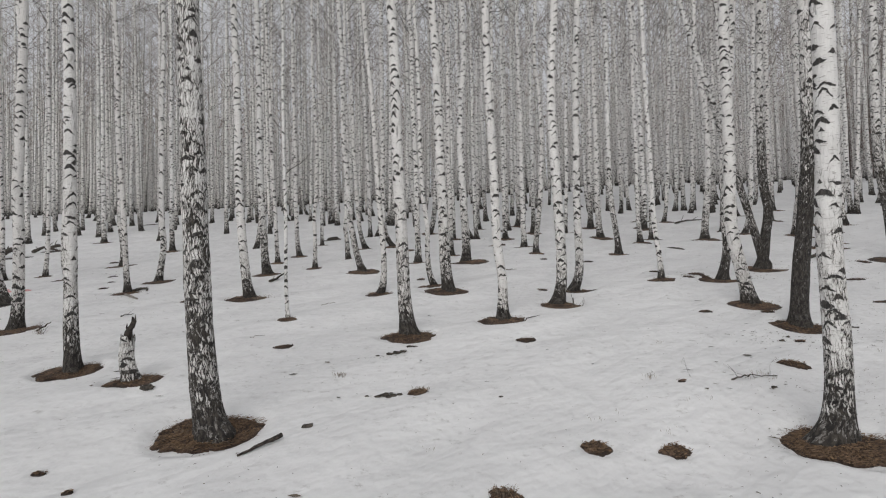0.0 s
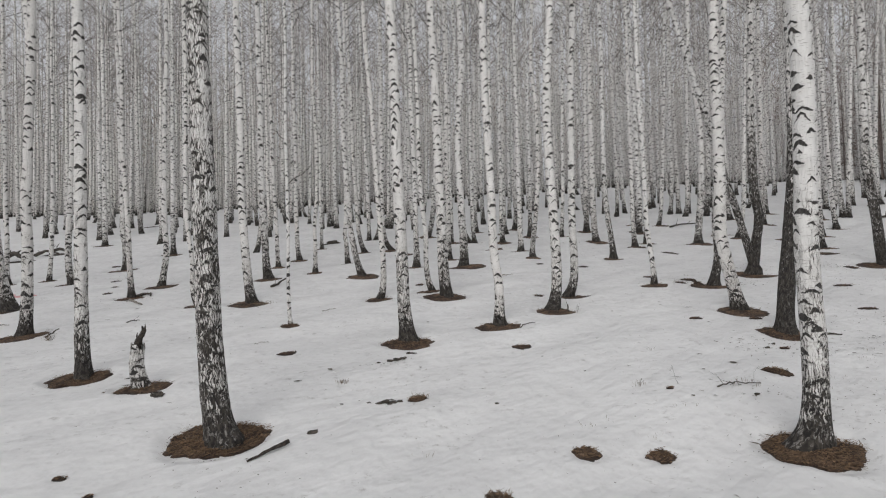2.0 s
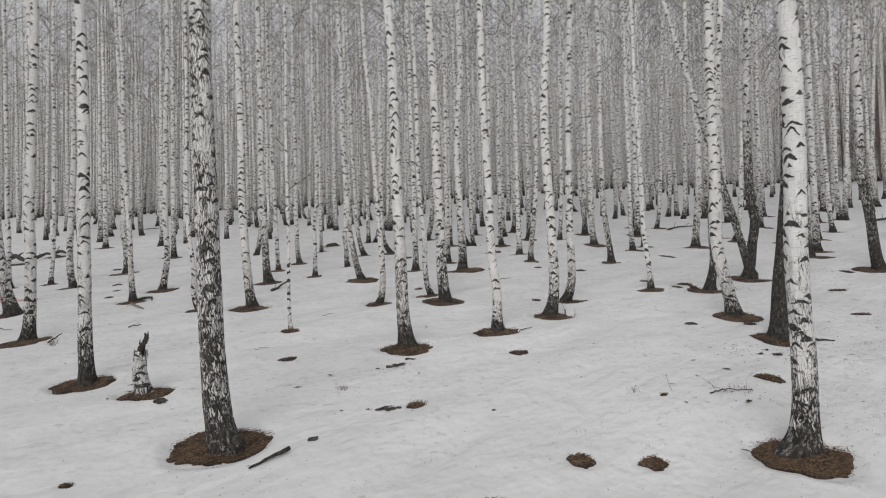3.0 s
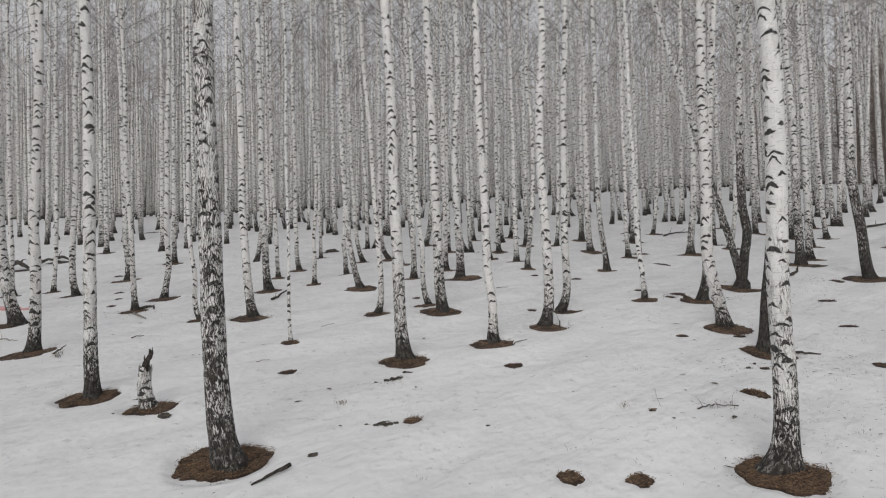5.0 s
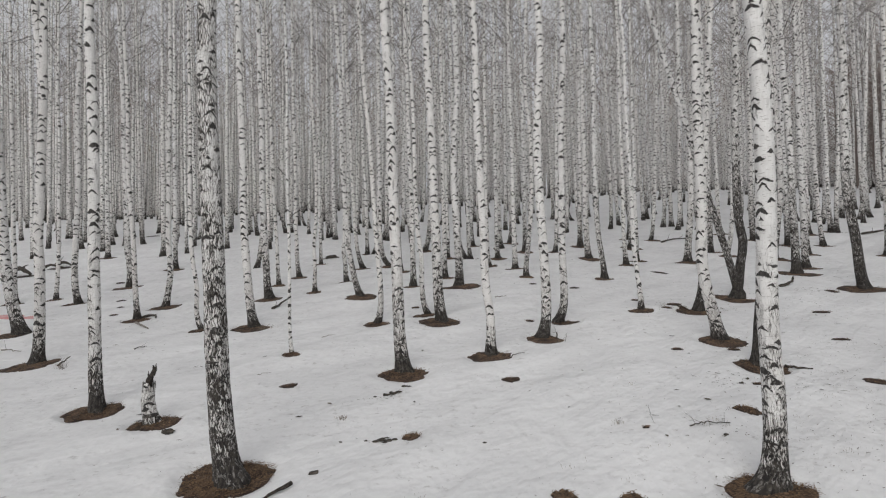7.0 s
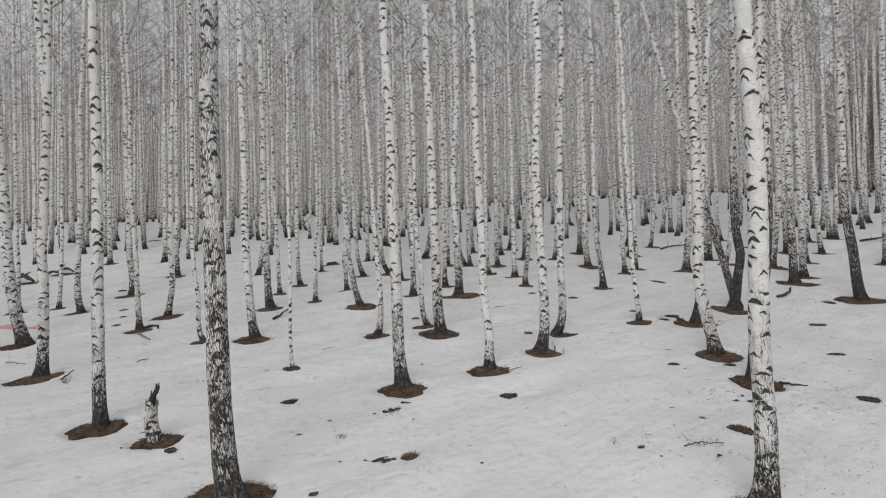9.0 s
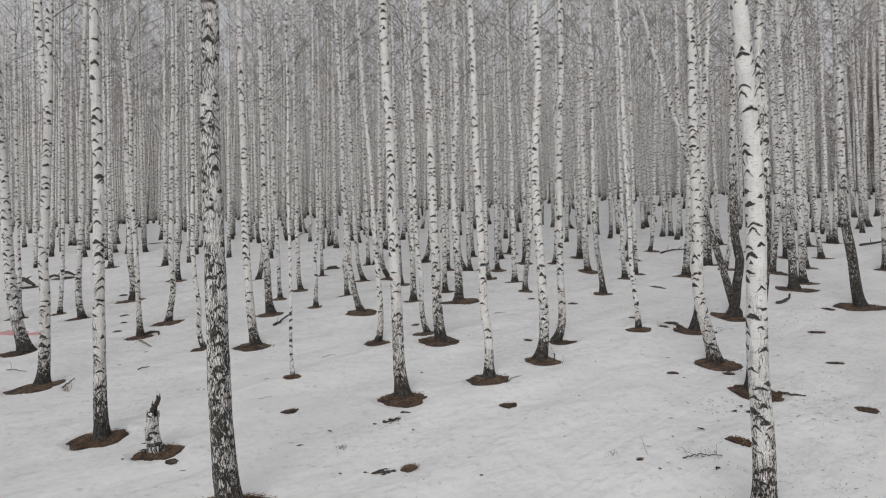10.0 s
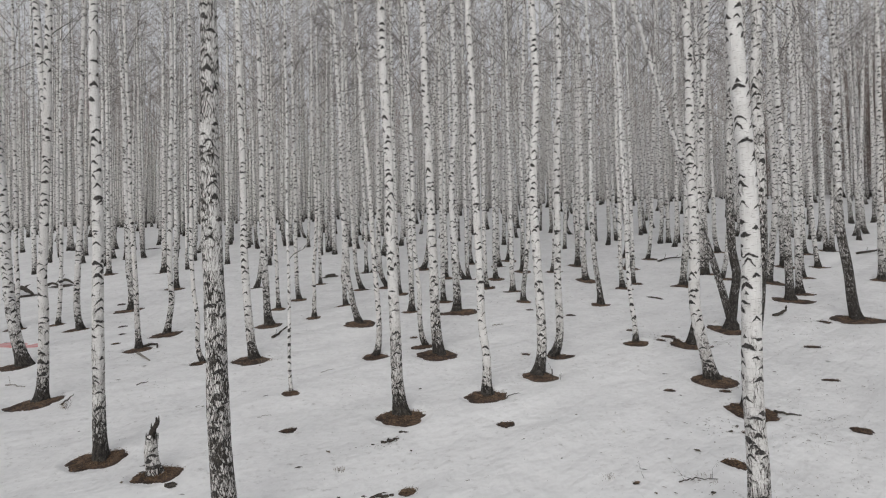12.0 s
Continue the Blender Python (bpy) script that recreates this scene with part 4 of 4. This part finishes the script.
def clod(x, y, s):
    bm = bmesh.new()
    bmesh.ops.create_icosphere(bm, subdivisions=2, radius=s)
    for v in bm.verts:
        v.co *= 1 + 0.8 * noise.noise(v.co * (1.5 / s) + Vector((x, y, 0))) + 0.25 * noise.noise(v.co * (5.0 / s) + Vector((y, x, 3)))
        v.co.z *= 0.75
        v.co.x, v.co.y = v.co.x * 1.7 - v.co.y * 0.3, v.co.y * 0.8 + v.co.x * 0.35
    me = bpy.data.meshes.new("bark_clod")
    bm.to_mesh(me)
    bm.free()
    me.materials.append(DEADWOOD)
    ob = new("bark_clod", me)
    ob.location = (x, y, float(snow_z(x, y)) + s * 0.35)
    tagged(ob, "dark lump of wet bark lying on snow", "bark lump")


def sapling(x, y, h, n, label="bare dry weed stalk standing in snow"):
    """A thin stalk with a few side shoots."""
    vs, fs = np.zeros((0, 3)), []
    for i in range(n):
        a, l = rng.uniform(0, 6.28), h * rng.uniform(0.5, 1.0)
        b = np.array([math.cos(a) * 0.02, math.sin(a) * 0.02, -0.03])
        e = np.array([math.cos(a) * l * 0.45, math.sin(a) * l * 0.3, l])
        v, f = tube(np.array([b, (b + e) / 2 + rng.normal(0, 0.12 * h, 3), e]), [0.0026, 0.002, 0.001], 4, len(vs))
        vs, fs = np.concatenate([vs, v]), fs + f
        for _ in range(2):
            p = b + (e - b) * rng.uniform(0.4, 0.85)
            q = p + np.array([rng.uniform(-1, 1), rng.uniform(-0.5, 0.5), rng.uniform(0.2, 0.9)]) * l * 0.3
            v, f = tube(np.array([p, q]), [0.0014, 0.0008], 4, len(vs))
            vs, fs = np.concatenate([vs, v]), fs + f
    ob = new("dry_stalk", mesh_of("dry_stalk", vs, fs, DEADWOOD))
    ob.location = (x, y, float(snow_z(x, y)))
    tagged(ob, label, "dry stalk", "stalks poking through the snow")


lay_litter()
stick("charred_stick", [(-1.62, 5.20, 0.05), (-1.77, 5.06, 0.03), (-1.94, 4.90, 0.01)], 0.021, SPLINTER, "short blackened stick lying on the snow", 0)
stick("fallen_branch", [(-4.37, 13.24, 0.02), (-4.28, 13.5, 0.04), (-4.15, 13.89, 0.10)], 0.036, DEADWOOD, "dark broken branch lying on the snow", 1)
stick("fallen_branch", [(3.35, 6.21, 0.01), (3.5, 6.19, 0.05), (3.62, 6.2, 0.03), (3.87, 6.18, 0.02)], 0.009, DEADWOOD, "thin dead twig with side shoots lying on snow", 2)
stick("fallen_branch", [(-7.76, 13.13, 0.02), (-7.6, 13.2, 0.05), (-7.38, 13.1, 0.06), (-7.24, 12.85, 0.02)], 0.034, DEADWOOD, "crooked dark branch against a birch foot", 0)
stick("fallen_branch", [(-7.52, 12.45, 0.02), (-7.2, 12.1, 0.03), (-6.82, 11.72, 0.02)], 0.033, GREYWOOD, "pale weathered branch half sunk in snow", 0)
stick("fallen_branch", [(-16.3, 20.9, 0.05), (-15.8, 20.8, 0.25), (-15.2, 20.7, 0.1)], 0.06, DEADWOOD, "dark fallen branch in a brush heap", 3)
stick("fallen_branch", [(-16.84, 19.89, 0.12), (-16.1, 19.6, 0.34), (-15.4, 19.24, 0.12)], 0.11, DEADWOOD, "thick dark fallen branch in a brush heap", 4)
stick("fallen_branch", [(-16.3, 21.9, 0.1), (-15.9, 21.8, 0.2), (-15.4, 21.6, 0.05)], 0.07, DEADWOOD, "dark fallen branch in a brush heap", 2)
stick("fallen_branch", [(5.92, 8.17, 0.03), (6.02, 7.99, 0.03), (6.22, 7.92, 0.02)], 0.022, DEADWOOD, "dark branch lying beside a litter ring", 0)
stick("fallen_branch", [(9.37, 13.52, 0.02), (9.62, 13.6, 0.05), (9.86, 13.74, 0.09), (9.9, 13.76, 0.22)], 0.045, DEADWOOD, "short dark branch with an upturned end on snow", 0)
stick("fallen_branch", [(9.50, 21.35, 0.03), (10.15, 21.65, 0.1), (10.98, 21.84, 0.06)], 0.04, DEADWOOD, "dark branch lying on the snow", 2)
stick("fallen_branch", [(18.02, 21.37, 0.03), (18.72, 21.12, 0.15), (19.41, 21.04, 0.1)], 0.05, DEADWOOD, "dark branch lying on the snow", 2)
stick("fallen_branch", [(1.36, 9.10, 0.02), (1.5, 9.16, 0.03), (1.66, 9.19, 0.02)], 0.009, DEADWOOD, "thin twig lying on the snow", 0)
stick("fallen_branch", [(-7.24, 9.36, 0.03), (-7.22, 9.5, 0.06), (-7.2, 9.65, 0.09)], 0.016, DEADWOOD, "short dark stick poking from a litter ring", 0)
stick("fallen_branch", [(-6.31, 10.28, 0.01), (-6.22, 10.36, 0.03), (-6.15, 10.45, 0.01)], 0.012, DEADWOOD, "thin twig lying on the snow", 1)
stick("fallen_branch", [(-2.5, 10.7, 0.01), (-2.38, 10.8, 0.02), (-2.25, 10.88, 0.01)], 0.008, GREYWOOD, "thin twig lying on the snow", 0)
stick("fallen_branch", [(-9.25, 10.5, 0.01), (-9.0, 10.45, 0.03), (-8.73, 10.38, 0.01)], 0.013, GREYWOOD, "pale thin branch sunk in snow", 1)
stick("fallen_branch", [(-3.16, 8.56, 0.01), (-3.05, 8.6, 0.02), (-2.93, 8.62, 0.01)], 0.006, GREYWOOD, "thin twig lying on the snow", 0)
stick("fallen_branch", [(1.6, 13.72, 0.01), (1.78, 13.77, 0.02), (1.93, 13.8, 0.01)], 0.012, GREYWOOD, "thin twig lying on the snow", 0)
stick("fallen_branch", [(2.52, 10.28, 0.10), (2.5, 10.1, 0.04), (2.46, 9.95, 0.01)], 0.013, DEADWOOD, "short stick leaning on a litter ring", 1)
for bx, by, bs in ((-0.80, 6.16, 0.022), (-0.72, 6.19, 0.034), (-0.63, 6.17, 0.028), (-0.67, 6.13, 0.018), (-0.55, 6.20, 0.022), (-0.93, 6.20, 0.014),
                   (-0.79, 7.56, 0.03), (-0.69, 7.61, 0.035), (-0.61, 7.67, 0.026), (-0.53, 7.91, 0.028), (-0.45, 7.89, 0.018), (-0.96, 7.51, 0.016),
                   (4.78, 7.50, 0.022), (4.98, 7.67, 0.018), (0.62, 6.01, 0.014), (3.68, 5.95, 0.02)):
    clod(bx, by, bs)
clod(-1.44, 5.46, 0.035)
clod(-3.65, 6.47, 0.05)
clod(-4.31, 20.94, 0.13)
sapling(3.80, 6.24, 0.26, 1)
sapling(2.95, 6.31, 0.26, 1)
sapling(2.46, 6.37, 0.16, 2)
sapling(-7.06, 9.22, 0.28, 4)
sapling(2.55, 9.81, 0.25, 3)


def grass_tuft(x, y, h, n, wide=0.1, lie=1.0):
    """Thin dead blades bent outward."""
    vs, fs = [], []
    for _ in range(n):
        a, q = rng.uniform(0, 6.28), rng.uniform(0, wide)
        bx, by, l, w = q * math.cos(a), q * math.sin(a) * 0.6, 0.6 * h * rng.uniform(0.3, 1.0), 0.002 - 0.0003 * lie
        ex, ey = bx + lie * math.cos(a) * l * rng.uniform(0.2, 0.9), by + math.sin(a) * l * 0.6
        i = len(vs)
        vs += [(bx - w, by, -0.02), (bx + w, by, -0.02), ((bx + ex) / 2 + w, (by + ey) / 2, l * 0.65), ((bx + ex) / 2 - w, (by + ey) / 2, l * 0.65), (ex, ey, l * rng.uniform(0.6, 1.0))]
        fs += [(i, i + 1, i + 2, i + 3), (i + 3, i + 2, i + 4)]
    ob = new("dry_grass", mesh_of("dry_grass", vs, fs, GRASS, False))
    ob.location = (x, y, float(snow_z(x, y)) + 0.01)
    tagged(ob, "small tuft of dead reddish brown grass in snow", "dry grass", "grass tufts in the snow")


for gx, gy, gh, gn, gw in ((-1.36, 6.79, 0.11, 34, 0.08), (-0.31, 6.27, 0.14, 60, 0.1), (-3.98, 11.64, 0.22, 60, 0.22), (0.42, 4.20, 0.12, 70, 0.12), (1.36, 4.86, 0.05, 60, 0.10), (2.08, 4.85, 0.035, 45, 0.11), (-7.11, 9.27, 0.25, 30, 0.12), (5.77, 9.64, 0.15, 40, 0.25), (2.55, 9.91, 0.14, 26, 0.12), (2.46, 6.37, 0.12, 14, 0.1), (3.72, 6.20, 0.16, 22, 0.2), (-5.57, 7.46, 0.12, 16, 0.15), (-2.75, 5.50, 0.14, 14, 0.1)):
    grass_tuft(gx, gy, gh, gn, gw)
# a few thin blades each, over the snow towards the edge of the clearing
for gx, gy in ((1.55, 5.43), (1.75, 5.59), (2.74, 5.74), (2.19, 5.16), (4.59, 6.03), (4.99, 6.39), (5.23, 6.18), (5.70, 6.90), (6.11, 7.21), (6.40, 7.00), (4.86, 5.45), (7.23, 8.34), (7.64, 8.96), (3.13, 7.68), (-0.20, 4.97)):
    grass_tuft(gx, gy, rng.uniform(0.05, 0.10), int(rng.integers(4, 9)), rng.uniform(0.08, 0.2), 2.2)


def pink_stain(x, y, rx, ry):
    """A faint spill of pink dye sunk into the snow."""
    n, m = 36, 5
    th = np.arange(n) * 2 * np.pi / n
    edge = 1 + sum(rng.normal(0, 0.12 / q ** 0.6) * np.cos(q * th + rng.uniform(0, 6.28)) for q in range(2, 8))
    vs, fs = [(0, 0, float(snow_z(x, y)) + 0.012)], [(0, 1 + j, 1 + (j + 1) % n) for j in range(n)]
    for i in range(1, m + 1):
        px, py = rx * i / m * edge * np.cos(th), ry * i / m * edge * np.sin(th)
        vs += list(zip(px, py, snow_z(x + px, y + py) + 0.012 - 0.011 * (i == m)))
    fs += [(1 + i * n + j, 1 + (i + 1) * n + j, 1 + (i + 1) * n + (j + 1) % n, 1 + i * n + (j + 1) % n) for i in range(m - 1) for j in range(n)]
    ob = new("pink_stain", mesh_of("pink_stain", vs, fs, PINK))
    ob.location = (x, y, 0)
    tagged(ob, "faint pink dye stain soaked into the snow", "stain", "pink stains on the snow")


PINK = plain_rough("pink_dyed_snow", (0.66, 0.30, 0.30), (0.70, 0.50, 0.50), 3.0, 0.75, 0.2)
pink_stain(-11.61, 13.39, 0.55, 0.22)
pink_stain(-10.80, 13.30, 0.36, 0.20)


def crumbs():
    """Bark flakes, seeds and twig ends strewn over the snow."""
    g = np.random.default_rng(3)
    vs, fs = [], []
    for _ in range(4000):
        y = 3.0 + 17 * g.uniform() ** 1.3
        x = g.uniform(-1, 1) * (0.9 * y + 2.2)
        if g.uniform() > 0.35 + 0.5 * (x > 2) + 0.3 * math.sin(x * 1.7 + y * 2.3):
            continue
        z = float(land(x, y)) + sum(0.017 / f ** 0.8 * math.sin(f * (math.cos(a) * x + math.sin(a) * y) + p) for p, f, a in WAVES) + 0.006
        l = g.uniform(0.005, 0.016) * (1 + 3.5 * (g.uniform() > 0.9)) * (0.8 + y * 0.03)
        w, a = l * g.uniform(0.15, 0.6), g.uniform(0, 6.28)
        dx, dy, i = math.cos(a), math.sin(a), len(vs)
        vs += [(x - dx * l, y - dy * l, z), (x - dy * w, y + dx * w, z + 0.003), (x + dx * l, y + dy * l, z + 0.002), (x + dy * w, y - dx * w, z + 0.004)]
        fs += [(i, i + 1, i + 2, i + 3)]
    for cx, cy, wide, deep, n, size in (
        (5.65, 11.99, 0.5, 0.5, 60, 0.035), (6.85, 11.54, 0.5, 0.35, 40, 0.035), (4.75, 7.72, 0.6, 0.25, 36, 0.032), (6.62, 7.72, 0.4, 0.3, 20, 0.03),
        (3.80, 6.09, 0.6, 0.3, 40, 0.022), (5.08, 5.87, 0.9, 0.6, 30, 0.016), (6.28, 6.58, 1.0, 0.8, 30, 0.018), (-0.72, 6.18, 0.2, 0.06, 30, 0.025),
        (-0.69, 7.61, 0.14, 0.12, 24, 0.03), (-0.91, 7.45, 0.3, 0.1, 10, 0.03), (3.38, 5.15, 0.8, 0.5, 40, 0.02), (5.2, 5.6, 1.1, 0.8, 80, 0.018), (6.4, 7.0, 1.4, 0.9, 90, 0.02), (7.6, 8.6, 1.6, 1.0, 70, 0.022), (4.4, 5.4, 0.9, 0.4, 60, 0.014), (5.0, 7.3, 0.9, 0.4, 50, 0.026), (8.59, 11.94, 1.6, 1.2, 60, 0.035),
        (-2.29, 4.87, 0.6, 0.4, 14, 0.02), (0.60, 5.28, 1.6, 0.8, 40, 0.014), (-7.45, 12.65, 0.8, 0.8, 30, 0.03), (-9.74, 15.47, 0.5, 0.5, 16, 0.05), (9.97, 13.00, 0.5, 0.4, 24, 0.05), (7.71, 13.11, 0.7, 0.5, 30, 0.04),
    ):
        for _ in range(n):
            x, y = cx + g.normal(0, wide * 0.5), cy + g.normal(0, deep * 0.5)
            z = float(snow_z(x, y)) + 0.006
            l = size * g.uniform(0.3, 1.2)
            w, a = l * g.uniform(0.1, 0.5), g.normal(0.2, 0.8)
            dx, dy, i = math.cos(a), math.sin(a), len(vs)
            vs += [(x - dx * l, y - dy * l, z), (x - dy * w, y + dx * w, z + 0.006), (x + dx * l, y + dy * l, z + 0.004), (x + dy * w, y - dx * w, z + 0.008)]
            fs += [(i, i + 1, i + 2, i + 3)]
    ob = new("bark_crumbs", mesh_of("bark_crumbs", vs, fs, CRUMBS, False))
    tagged(ob, "dark bark flakes and twig ends strewn over snow", "bark crumbs", kind="stuff")


crumbs()


# ---- the snow sheet, last, with all its hollows ----
def snow_sheet():
    ys = [-400, -200, -100, -50, -25, -12, -6, -3, -1, 0, 1, 2]
    y = 2.5
    while y < 420:
        ys.append(y)
        y += 0.032 * max(1.0, y / 7) ** 1.25 if y < 26 else (y - 25.5) * 0.25 + 0.15
    us = list(np.linspace(-1, 1, 380))
    us = [-30, -12, -6, -3, -2, -1.5, -1.2] + us + [1.2, 1.5, 2, 3, 6, 12, 30]
    ya, ua = np.array(ys), np.array(us)
    wide = 3.2 + 0.92 * np.maximum(ya, 3.0)
    X, Y = wide[:, None] * ua[None], ya[:, None] + 0 * ua[None]
    Z = land(np.clip(X, -140, 140), np.clip(Y, -60, 150))
    inner = (Y < 40) & (Y > -10) & (abs(X) < 60)
    Z[inner] = snow_z(X[inner], Y[inner])
    n, k = len(us), len(ys)
    idx = np.arange(n * k).reshape(k, n)
    f = np.stack([idx[:-1, :-1], idx[:-1, 1:], idx[1:, 1:], idx[1:, :-1]], -1).reshape(-1, 4)
    ob = new("ground", mesh_of("ground", np.stack([X, Y, Z], -1).reshape(-1, 3), f.tolist(), SNOW))
    tagged(ob, "old settled snow on a gentle hillside, thawing in spots", "snow", kind="structure")


snow_sheet()
